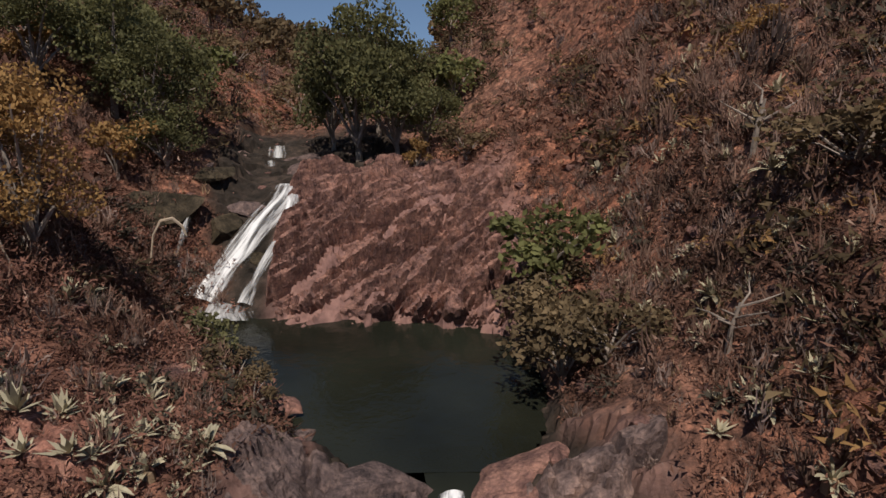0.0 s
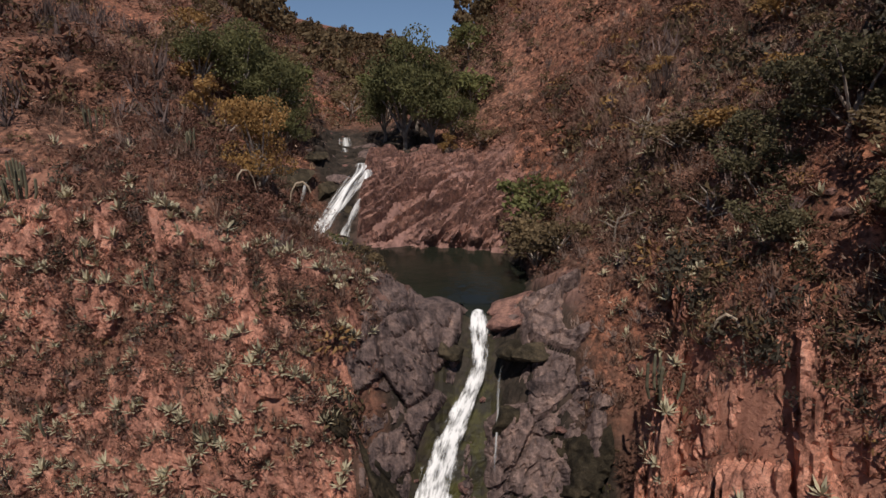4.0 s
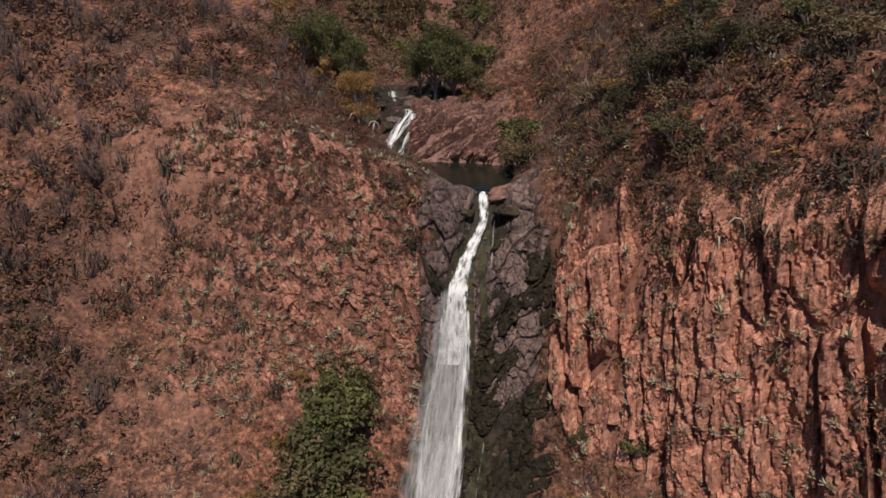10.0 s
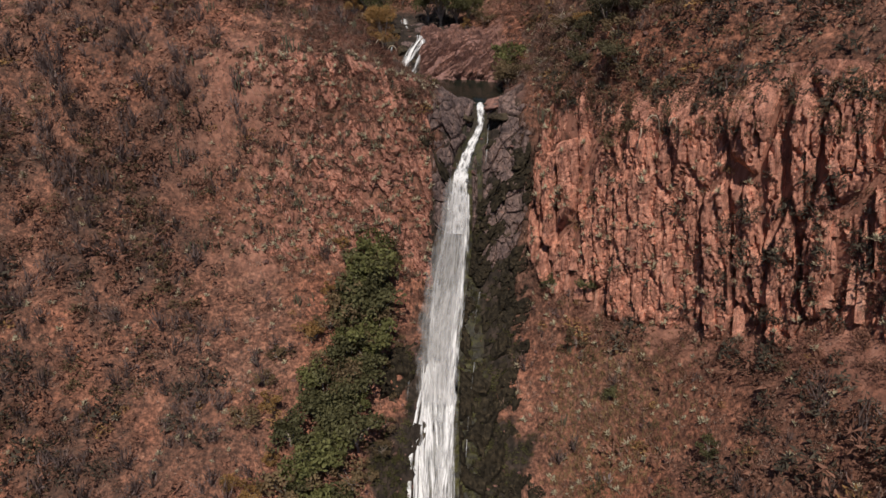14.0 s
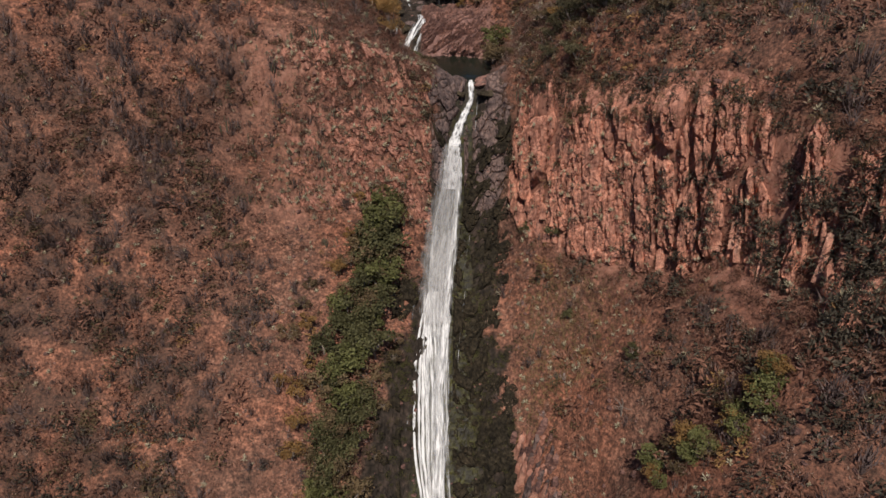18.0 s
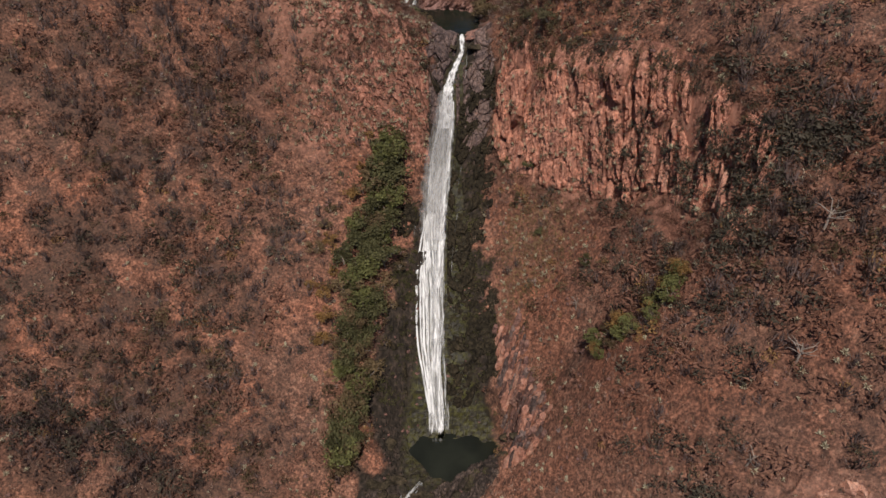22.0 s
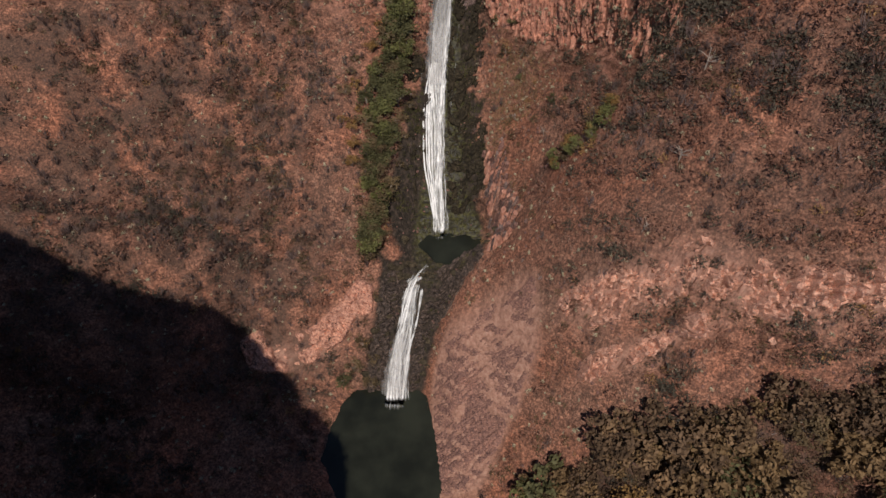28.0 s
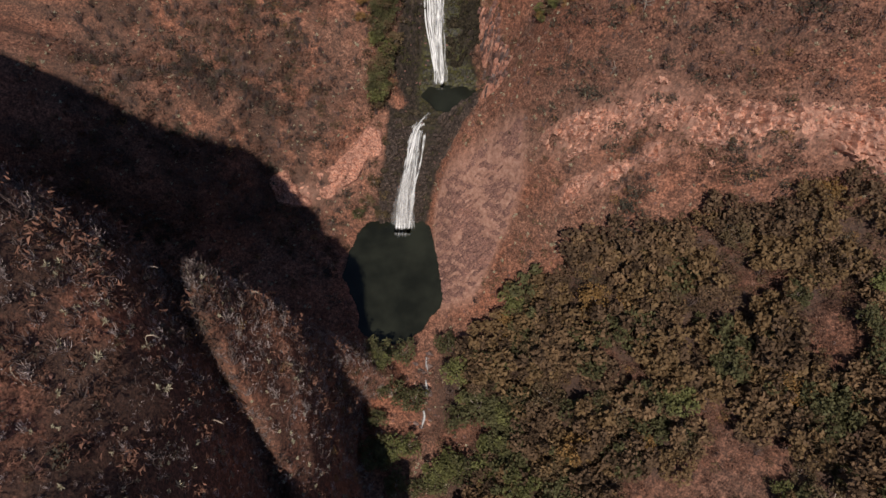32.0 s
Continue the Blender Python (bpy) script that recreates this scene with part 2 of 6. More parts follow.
def zones(x, y):
    """How far each place belongs to the dark wet rock of the stream, the two cliffs, the bare rock and earth, and the dome by the upper pool."""
    z, run = base_height(x, y)
    wob = (2.0 + 5.0 * (1 - step(-14, -6, y)) * step(-84, -76, y)) * fbm(x, y, 6, 4, 71)
    left = between(y, (-112, -30), (-100, -26), (-86, -24), (-80, -22), (-67, -19.5), (-50, -18), (-25, -13), (-10, -8.5), (-4, -7.5), (1, -5), (4, -7), (30, -17), (60, -21))
    right = between(y, (-112, -11), (-100, -9), (-90, -4), (-78, 8), (-67, 9.5), (-50, 5.5), (-30, 6.8), (-22, 7.5), (-12, 6), (-6, 7.4), (-1, 5.6), (2, 4.4), (6, 4.2), (20, 3.5), (32, 0), (60, -8))
    basalt = step(-1.5, 1.0, x + wob - left) * step(-1.5, 1.0, right - x + wob) * step(-116, -110, y) * (1 - step(45, 60, y))
    left_cliff = step(-17, -11, y + wob) * (1 - step(-2, 3, y)) * (1 - step(3.4, 4.0, run)) * step(1.2, 2.0, run)
    right_cliff = step(6.7, 7.0, run) * (1 - step(7.9, 8.1, run)) * step(-68, -56, y) * (1 - step(-12, -6, y))
    crag = crag_band(x, y + 0.4 * wob)
    bank = bank_band(x, y + wob)
    hip = step(-140, -132, y) * (1 - step(-99, -88, y)) * step(-1, 1.5, x - between(y, (-140, -6), (-122, -8), (-107, -8), (-88, -1))) * (
        1 - step(0, 4, x + wob - between(y, (-140, 1), (-122, 10), (-107, 17), (-88, 14))))
    dome = step(11, 14, y) * (1 - step(30, 34, y + wob)) * step(-11, -9, x) * (1 - step(4, 6.5, x + wob))
    return basalt, left_cliff, right_cliff, crag, bank, hip, dome


def ground(x, y):
    """The ground with its rock, as three flat arrays of places, and the zones that its surface belongs to."""
    z, run = base_height(x, y)
    basalt, left_cliff, right_cliff, crag, bank, hip, dome = zones(x, y)
    bed = step(3.6, 4, run) * (1 - step(5, 5.5, run))
    wet = bed * step(-0.2, 0.5, basalt)
    wild = (1 - 0.85 * bed) * (1 - 0.7 * np.maximum(left_cliff, right_cliff))
    p, q = x + 0.7 * z, y + 0.6 * z
    z = z + wild * (2.4 * fbm(x, y, 24, 3, 21) * step(8, 34, np.abs(x + 4)) + 0.9 * fbm(p, q, 7, 4, 31) * step(2, 9, np.abs(x + 4)))
    # tilted beds of rock by the stream, and the ledges of the dome
    rocky = np.clip(basalt * (1 - 0.6 * wet) + 0.7 * crag + 0.4 * bank, 0, 1) * (1 - dome)
    u, v = x * 0.9 + y * 0.35, y * 0.9 - x * 0.35 + z * 0.8
    block, gap = cells(u / 2.3, v / 1.3, 4)
    small, crack = cells(u / 0.9 + 7, v / 0.55, 6)
    z = z + rocky * (1.3 * (block - 0.5) + 0.45 * (small - 0.5) - 0.35 * (1 - step(0, 0.16, gap)) + 0.5 * fbm(p, q, 4, 3, 61))
    # the dome: long beds that run from the water up to the right
    du, dv = 0.5 * x + 0.86 * y, -0.86 * x + 0.5 * y
    bend = dv + 0.9 * fbm(x, y, 5, 3, 63) + 0.25 * z
    long_bed, split = cells(du / 3.6, bend / 0.95, 8)
    thin, _ = cells(du / 1.3, bend / 0.32, 9)
    saw = bend / 0.95 - np.floor(bend / 0.95)
    z = z + dome * (1.0 * (long_bed - 0.5) + 0.3 * (thin - 0.5) + 0.6 * (saw - 0.5) - 0.35 * (1 - step(0, 0.14, split)) + 0.8 * fbm(x, y, 6, 3, 64))
    lumps, _ = cells(x / 2.4, y / 1.5, 91)
    fine, _ = cells(x / 1.0, y / 0.7, 92)
    z = z + crag * (2.6 * (lumps - 0.3) + 0.9 * (fine - 0.5))
    z = z + hip * (0.3 * np.sin((y * 0.8 + 0.55 * x + 1.5 * fbm(x, y, 8, 2, 95)) * 2.6) * (0.6 + 0.4 * grid_noise(x / 3, y / 3, 97)))
    z = z + 0.22 * fbm(p, q, 1.5, 3, 41)
    # the gully that parts the knoll's last ridge from its shoulder
    gully = between(y, (-206, -35.5), (-199, -37), (-189, -41), (-180, -45), (-171, -49), (-162, -55))
    z = z - 20 * np.exp(-(((x - gully) / 2.9) ** 2)) * step(-216, -204, y) * (1 - step(-164, -158, y))
    return x, y, z


def spread(a, b, fine_a, fine_b, fine, coarse):
    """Steps from a to b, fine between two bounds and growing outside them."""
    mid = np.arange(fine_a, fine_b + 1e-6, fine)
    out, p, s = [], fine_b, fine
    while p < b:
        s = min(s * 1.12, coarse)
        p += s
        out.append(p)
    back, p, s = [], fine_a, fine
    while p > a:
        s = min(s * 1.12, coarse)
        p -= s
        back.append(p)
    return np.concatenate([back[::-1], mid, out])


def mesh_of(name, verts, faces, mat, smooth=False):
    """A mesh from arrays of places and of faces that all have the same number of corners."""
    me = bpy.data.meshes.new(name)
    verts, faces = np.asarray(verts, np.float32), np.asarray(faces, np.int32)
    n = faces.shape[1]
    me.vertices.add(len(verts))
    me.vertices.foreach_set("co", verts.ravel())
    me.loops.add(faces.size)
    me.loops.foreach_set("vertex_index", faces.ravel())
    me.polygons.add(len(faces))
    me.polygons.foreach_set("loop_start", np.arange(0, faces.size, n, dtype=np.int32))
    me.polygons.foreach_set("use_smooth", np.full(len(faces), smooth))
    me.update(calc_edges=True)
    me.materials.append(mat)
    return me


def noise_bump(n, l, b, geo, size, strength, detail=8):
    h = noisy(n, size, detail, 0.65, geo.outputs["Position"], l)
    bump = n.new("ShaderNodeBump")
    bump.inputs["Strength"].default_value = strength
    bump.inputs["Distance"].default_value = 0.3
    l.new(h.outputs[0], bump.inputs["Height"])
    l.new(bump.outputs[0], b.inputs["Normal"])


def ground_material():
    """Red earth with stones and straw, red cliff rock, purple-grey wet rock and pale bare rock, where the land has each."""
    m, n, l, b = material("slope_earth_and_rock", 0.92)
    geo = n.new("ShaderNodeNewGeometry")
    p = geo.outputs["Position"]

    def layer(name):
        a = n.new("ShaderNodeAttribute")
        a.attribute_name = name
        return a.outputs["Fac"]

    big, mid, fine = noisy(n, 0.045, 5, 0.6, p, l), noisy(n, 0.8, 7, 0.7, p, l), noisy(n, 2.0, 6, 0.75, p, l)
    earth = ramp(n, [(0.3, (0.068, 0.039, 0.029)), (0.45, (0.158, 0.077, 0.053)), (0.57, (0.275, 0.13, 0.086)), (0.72, (0.365, 0.198, 0.132))])
    l.new(mid.outputs[0], earth.inputs[0])
    hue = ramp(n, [(0.35, (0.85, 0.95, 1.0)), (0.65, (1.12, 0.98, 0.9))])
    l.new(big.outputs[0], hue.inputs[0])
    colour = mixed(n, l, 1.0, earth.outputs[0], hue.outputs[0], "MULTIPLY")
    stones = ramp(n, [(0.38, (0.34, 0.33, 0.33)), (0.5, (0.95, 0.95, 0.95)), (0.61, (1.95, 1.85, 1.75))])
    l.new(fine.outputs[0], stones.inputs[0])
    colour = mixed(n, l, 0.9, colour, stones.outputs[0], "MULTIPLY")
    # red rock, streaked downwards
    squeeze = n.new("ShaderNodeMapping")
    squeeze.inputs["Scale"].default_value = (0.9, 0.9, 0.22)
    l.new(p, squeeze.inputs["Vector"])
    streak = noisy(n, 1.1, 7, 0.65, squeeze.outputs[0], l)
    red = ramp(n, [(0.28, (0.12, 0.058, 0.042)), (0.42, (0.31, 0.142, 0.098)), (0.58, (0.43, 0.21, 0.145)), (0.75, (0.52, 0.29, 0.21))])
    l.new(streak.outputs[0], red.inputs[0])
    colour = mixed(n, l, layer("red"), colour, red.outputs[0])
    pale = ramp(n, [(0.3, (0.19, 0.102, 0.077)), (0.5, (0.37, 0.20, 0.145)), (0.7, (0.48, 0.295, 0.22))])
    l.new(mid.outputs[0], pale.inputs[0])
    colour = mixed(n, l, layer("bare"), colour, pale.outputs[0])
    # dark leaf litter; its tone also holds shade painted into the ground
    litter = ramp(n, [(0.35, (0.032, 0.024, 0.021)), (0.6, (0.12, 0.07, 0.05))])
    l.new(fine.outputs[0], litter.inputs[0])
    colour = mixed(n, l, layer("litter"), colour, litter.outputs[0])
    wet = ramp(n, [(0.3, (0.014, 0.011, 0.008)), (0.5, (0.038, 0.029, 0.022)), (0.65, (0.08, 0.056, 0.043)), (0.8, (0.15, 0.105, 0.085))])
    l.new(streak.outputs[0], wet.inputs[0])
    colour = mixed(n, l, layer("basalt"), colour, wet.outputs[0])
    moss = ramp(n, [(0.45, (0.03, 0.026, 0.018)), (0.62, (0.075, 0.07, 0.02))])
    l.new(mid.outputs[0], moss.inputs[0])
    colour = mixed(n, l, layer("moss"), colour, moss.outputs[0])
    rose = ramp(n, [(0.3, (0.13, 0.075, 0.065)), (0.48, (0.27, 0.15, 0.125)), (0.62, (0.36, 0.205, 0.165)), (0.8, (0.42, 0.27, 0.22))])
    l.new(streak.outputs[0], rose.inputs[0])
    colour = mixed(n, l, layer("rose"), colour, rose.outputs[0])
    l.new(colour, b.inputs["Base Color"])
    gloss = n.new("ShaderNodeMapRange")
    gloss.inputs["To Min"].default_value = 0.95
    gloss.inputs["To Max"].default_value = 0.45
    l.new(layer("moss"), gloss.inputs[0])
    l.new(gloss.outputs[0], b.inputs["Roughness"])
    noise_bump(n, l, b, geo, 2.4, 0.6)
    return m


# ---- the land ----
land_x = spread(-1500, 1500, -17, 12, 0.27, 45)
land_y = spread(-1500, 1900, -10, 33, 0.27, 45)
# between the fine middle and the far hills the steps stay small enough for the slopes that the flight passes
land_x = np.unique(np.concatenate([land_x, np.arange(-110, -34, 0.8), np.arange(-34, -17, 0.5), np.arange(12, 70, 0.55), np.arange(70, 110, 0.9)]).round(2))
land_y = np.unique(np.concatenate([land_y, np.arange(-215, -122, 0.8), np.arange(-122, -10, 0.48), np.arange(33, 70, 0.7)]).round(2))
keep_x = np.concatenate([[True], np.diff(land_x) > 0.15])
keep_y = np.concatenate([[True], np.diff(land_y) > 0.15])
land_x, land_y = land_x[keep_x], land_y[keep_y]
GX, GY = (g.ravel() for g in np.meshgrid(land_x, land_y))
LX, LY, LZ = ground(GX, GY)
ZONE = zones(GX, GY)
earth_mat = ground_material()
row = len(land_x)
corner = (np.arange(len(land_y) - 1)[:, None] * row + np.arange(row - 1)[None]).ravel()
QUADS = np.stack([corner, corner + 1, corner + row + 1, corner + row], -1)
LAND = np.stack([LX, LY, LZ], -1)
land_mesh = mesh_of("ground", LAND, QUADS, earth_mat, False)
_, RUN = base_height(GX, GY)
BED = step(3.7, 4, RUN) * (1 - step(5, 5.3, RUN)) * ZONE[0]
LAYERS = {
    "red": np.clip(ZONE[1] * (0.25 + 0.75 * step(-0.25, 0.2, fbm(GX, LZ, 7, 3, 81))) + ZONE[2], 0, 1),
    "bare": np.clip(ZONE[3] * 0.9 + ZONE[4] * 0.9 + ZONE[5], 0, 1),
    # litter on the outer slopes; in thickets and on the knoll also painted shade
    "litter": np.clip(np.where(GX < -4, 0.85, 0.5) * step(18, 46, np.abs(GX + 4)) * step(-0.5, 0.3, fbm(GX, GY, 5, 4, 131)) * step(-125, -105, GY) * (1 - step(20, 60, GY)) * (1 - ZONE[1]) * (1 - ZONE[2]) * (1 - ZONE[3])
                      + step(2, -6, GY - wood_line(GX)) * step(-20, 0, GX) * (0.35 + 0.65 * thicket(GX, GY))
                      + step(-156, -162, GY) * (0.45 + 0.45 * (1 - step(-46, -40, GX))) * (1 - step(-30, -26, GX)) * step(-0.5, 0.1, fbm(GX, GY, 8, 3, 133)), 0, 1),
    "basalt": ZONE[0] * (1 - ZONE[5]),
    "moss": BED * (1 - step(-6, 2, GY)) * step(-90, -60, GY),
    "rose": np.clip(ZONE[6] + 0.7 * ZONE[0] * (1 - step(6, 10, np.abs(GX))) * step(-9, -3, GY) * (1 - step(3, 6, GY)) * step(1.0, 2.0, LZ), 0, 1),
}
for name, values in LAYERS.items():
    land_mesh.attributes.new(name, "FLOAT", "POINT").data.foreach_set("value", values.astype(np.float32))
tagged(new("ground", land_mesh), "dry reddish rocky slopes of a deep gorge", "ground", kind="structure")


# ---- water ----
def pool_material():
    m, n, l, b = material("pool_water", 0.06)
    geo = n.new("ShaderNodeNewGeometry")
    deep = noisy(n, 0.12, 3, 0.5, geo.outputs["Position"], l)
    r = ramp(n, [(0.35, (0.012, 0.013, 0.009)), (0.7, (0.026, 0.028, 0.019))])
    l.new(deep.outputs[0], r.inputs[0])
    l.new(r.outputs[0], b.inputs["Base Color"])
    b.inputs["Specular IOR Level"].default_value = 0.22
    noise_bump(n, l, b, geo, 1.6, 0.12, 3)
    return m


pool_mat = pool_material()


def pool(name, x0, x1, y0, y1, level, label, shape):
    """A level sheet of water that ends a hand's width inside its banks; shape says where in the box the pool lies."""
    xs, ys = np.arange(x0, x1, 0.3), np.arange(y0, y1, 0.3)
    gx, gy = (g.ravel() for g in np.meshgrid(xs, ys))
    z, _ = base_height(gx, gy)
    wet = (z < level + 0.7) & shape(gx, gy)
    w = len(xs)
    a = (np.arange(len(ys) - 1)[:, None] * w + np.arange(w - 1)[None]).ravel()
    q = np.stack([a, a + 1, a + w + 1, a + w], -1)
    q = q[wet[q].all(1)]
    used, index = np.unique(q, return_inverse=True)
    ripple = 0.012 * fbm(gx[used], gy[used], 0.9, 2, 7)
    me = mesh_of(name, np.stack([gx[used], gy[used], level + ripple], -1), index.reshape(q.shape), pool_mat, True)
    return tagged(new(name, me), label, "water", kind="structure")


pool("water_upper", -17, 8, 0.4, 20, 0.0, "still dark green pool above the tall fall", lambda x, y: y > 0.9)
pool("water_middle", -14, 10, -78, -62, -66.3, "small dark plunge pool between rock walls", lambda x, y: ((x + 0.8) / 12.0) ** 2 + ((y + 69.2 + 0.1 * x) / 7.2) ** 2 < 1 + 0.7 * fbm(x, y, 4.5, 2, 17))
pool("water_lower", -46, 4, -152, -102, -87.4, "wide dark green pool at the foot of the lower fall", lambda x, y: ((x + 20) / 17) ** 2 + ((y + 124) / 23) ** 2 < 1 + 0.25 * fbm(x, y, 7, 3, 19))


def foam_material(name, cover, tone, soft=0.16, most=1.0, along=0.28, grey=0.6):
    """White water: streaks that run down the sheet, thin to nothing between them."""
    m, n, l, b = material(name, 0.55)
    b.inputs["Base Color"].default_value = (*tone, 1)
    uv = n.new("ShaderNodeUVMap")
    squeeze = n.new("ShaderNodeMapping")
    squeeze.inputs["Scale"].default_value = (1.8, along, 1)
    l.new(uv.outputs[0], squeeze.inputs["Vector"])
    streak = noisy(n, 1.3, 6, 0.62, squeeze.outputs[0], l)
    edge = n.new("ShaderNodeAttribute")
    edge.attribute_name = "body"
    total = n.new("ShaderNodeMath")
    total.operation = "ADD"
    l.new(streak.outputs[0], total.inputs[0])
    l.new(edge.outputs["Fac"], total.inputs[1])
    r = ramp(n, [(cover, (0, 0, 0)), (cover + soft, (most, most, most))])
    l.new(total.outputs[0], r.inputs[0])
    l.new(r.outputs[0], b.inputs["Alpha"])
    shade = ramp(n, [(0.32, tuple(c * grey for c in tone)), (0.56, tone)])
    l.new(streak.outputs[0], shade.inputs[0])
    l.new(shade.outputs[0], b.inputs["Base Color"])
    b.inputs["Subsurface Weight"].default_value = 0.0
    return m


foam_thick = foam_material("white_water", 0.5, (0.88, 0.87, 0.85), 0.24, 0.95, 0.16, 0.5)
foam_froth = foam_material("frothing_water", 0.46, (0.88, 0.87, 0.85), 0.2, 1.0, 0.5, 0.55)
foam_thin = foam_material("thin_white_water", 0.56, (0.72, 0.71, 0.69), 0.24, 0.8, 0.16, 0.5)
foam_veil = foam_material("veil_of_white_water", 0.46, (0.62, 0.61, 0.59), 0.45, 0.85, 0.1, 0.65)
spray_mat = foam_material("drifting_spray", 0.22, (0.6, 0.58, 0.56), 0.6, 0.5, 0.4, 0.8)


def smooth_path(points, n):
    p = np.array(points, float)
    s = np.concatenate([[0], np.cumsum(np.linalg.norm(np.diff(p[:, :3], axis=0), axis=1))])
    t = np.linspace(0, s[-1], n)
    return np.stack([glide(t, s, p[:, k]) for k in range(p.shape[1])], -1), t


def stream(name, points, mat, parent, lift=0.5, seed=1, across=14, step_len=0.35, bulge=0.35, fade=0.0, full=0.16):
    """A sheet of falling water along a line of places with a half-width each, ragged at its edges and lumpy."""
    length = sum(math.dist(a[:3], b[:3]) for a, b in zip(points, points[1:]))
    n = max(int(length / step_len), 8)
    line, t = smooth_path(points, n)
    way = np.gradient(line[:, :3], axis=0)
    way /= np.linalg.norm(way, axis=1)[:, None]
    side = np.stack([-way[:, 1] * 0 + 1, 0 * t, 0 * t], -1)
    side -= way * (side * way).sum(1)[:, None]
    side /= np.linalg.norm(side, axis=1)[:, None]
    front = np.cross(side, way)
    front *= np.sign(front[:, 2] - front[:, 1])[:, None]
    u = np.linspace(-1, 1, across)
    uu, tt = np.meshgrid(u, t)
    ragged = 1 + 0.22 * fbm(tt * 0 + np.sign(uu) * 9, tt, 2.6, 3, seed)
    off = uu * line[:, 3][:, None] * ragged
    lump = lift + bulge * (1 - uu**2) + 0.5 * bulge * fbm(off * 1.8 + 50, tt * 0.55, 1.4, 3, seed + 3)
    v = line[:, None, :3] + side[:, None] * off[..., None] + front[:, None] * lump[..., None]
    a = (np.arange(n - 1)[:, None] * across + np.arange(across - 1)[None]).ravel()
    q = np.stack([a, a + 1, a + across + 1, a + across], -1)
    me = mesh_of(name, v.reshape(-1, 3), q, mat, True)
    uvs = me.uv_layers.new(name="UVMap")
    flat = np.stack([off.ravel() + seed * 7, tt.ravel()], -1)[q.ravel()]
    uvs.data.foreach_set("uv", flat.astype(np.float32).ravel())
    end = np.minimum(tt, tt.max() - tt)
    body = full - 0.42 * np.abs(uu) ** 2.5 - fade * (1 - step(0, 2.2, end))
    me.attributes.new("body", "FLOAT", "POINT").data.foreach_set("value", body.ravel().astype(np.float32))
    ob = new(name, me)
    ob.parent = parent
    return ob


tall_fall = tagged(new("waterfall"), "tall white waterfall plunging down a dark wet cliff", "waterfall", "waterfalls")
TALL_LINE = [(0.1, 0.3, -0.95, 0.65), (0.1, -0.7, -1.3, 0.95), (0.0, -2.6, -3.2, 0.75), (-0.8, -4.0, -5.0, 0.8), (-2.3, -6.0, -7.8, 1.25), (-3.2, -8.2, -11.4, 2.0), (-3.6, -11.4, -18.4, 2.5), (-4.4, -14.6, -26, 3.0),
             (-5.8, -23, -34.4, 3.1), (-6.2, -33, -41, 3.0), (-6.3, -43, -47.2, 2.9), (-6.2, -54, -55.4, 2.6), (-5.7, -62.5, -65, 2.2), (-5.5, -65.2, -66.2, 2.1)]
stream("tongue", [(0.1, 2.6, -0.02, 1.2), (0.1, 1.0, -0.1, 1.0), (0.05, -0.1, -0.5, 0.8), (0, -0.8, -1.3, 0.7)], pool_mat, tall_fall, 0.06, 3, 10, 0.2, 0.03)
stream("main_sheet", TALL_LINE[:7], foam_froth, tall_fall, 0.6, 2, 16, 0.3, 0.35)


def strands(parent, line, count, rng, mat, wide=(0.25, 0.6), lift=0.7):
    """Ropes of white water that wander side to side within the bed of a fall."""
    for k in range(count):
        home, phase, pace = rng.uniform(-0.8, 0.8), rng.uniform(0, 6.28), rng.uniform(0.5, 1.1)
        first = int(rng.integers(0, 3)) if k > 1 else 0
        path = []
        for j, (x, y, z, half) in enumerate(line[first:]):
            sway = home + 0.25 * math.sin(phase + pace * j * 1.7)
            path.append((x + sway * half, y, z, half * rng.uniform(*wide)))
        stream("strand", path, mat, parent, lift + 0.25 * rng.uniform(), 70 + 3 * k + int(home * 10), 9, 0.32, 0.3, 0.35)


fall_rng = np.random.default_rng(3)
stream("veil", [(x - 0.3, y, z, h * 1.1) for x, y, z, h in TALL_LINE[5:10]], foam_veil, tall_fall, 0.5, 5, 18, 0.35, 0.35, 0.5)
stream("veil", [(x, y, z, h * 1.0) for x, y, z, h in TALL_LINE[7:]], foam_veil, tall_fall, 0.5, 8, 18, 0.35, 0.35, 0.4)
stream("rope", [(x + 0.45 * h, y, z, h * 0.42) for x, y, z, h in TALL_LINE[5:10]], foam_thick, tall_fall, 0.75, 11, 10, 0.3, 0.3, 0.4)
stream("rope", [(x + (0.25 + 0.16 * math.sin(k * 2.1)) * h, y, z, h * (0.5 + 0.12 * math.sin(k * 3.3))) for k, (x, y, z, h) in enumerate(TALL_LINE[8:])], foam_thick, tall_fall, 0.8, 13, 12, 0.3, 0.3, 0.3)
stream("rope", [(-6.9, -22.6, -34.0, 0.9), (-6.7, -29, -38.6, 1.1), (-6.2, -36, -43, 0.8), (-5.9, -42, -46.6, 0.5)], foam_thick, tall_fall, 0.75, 14, 10, 0.3, 0.3, 0.4)
strands(tall_fall, TALL_LINE[5:10], 3, fall_rng, foam_thin, (0.15, 0.3), 0.7)
strands(tall_fall, TALL_LINE[8:], 5, fall_rng, foam_thick, (0.1, 0.22), 0.75)
strands(tall_fall, TALL_LINE[9:], 3, fall_rng, foam_thin, (0.2, 0.4), 0.6)
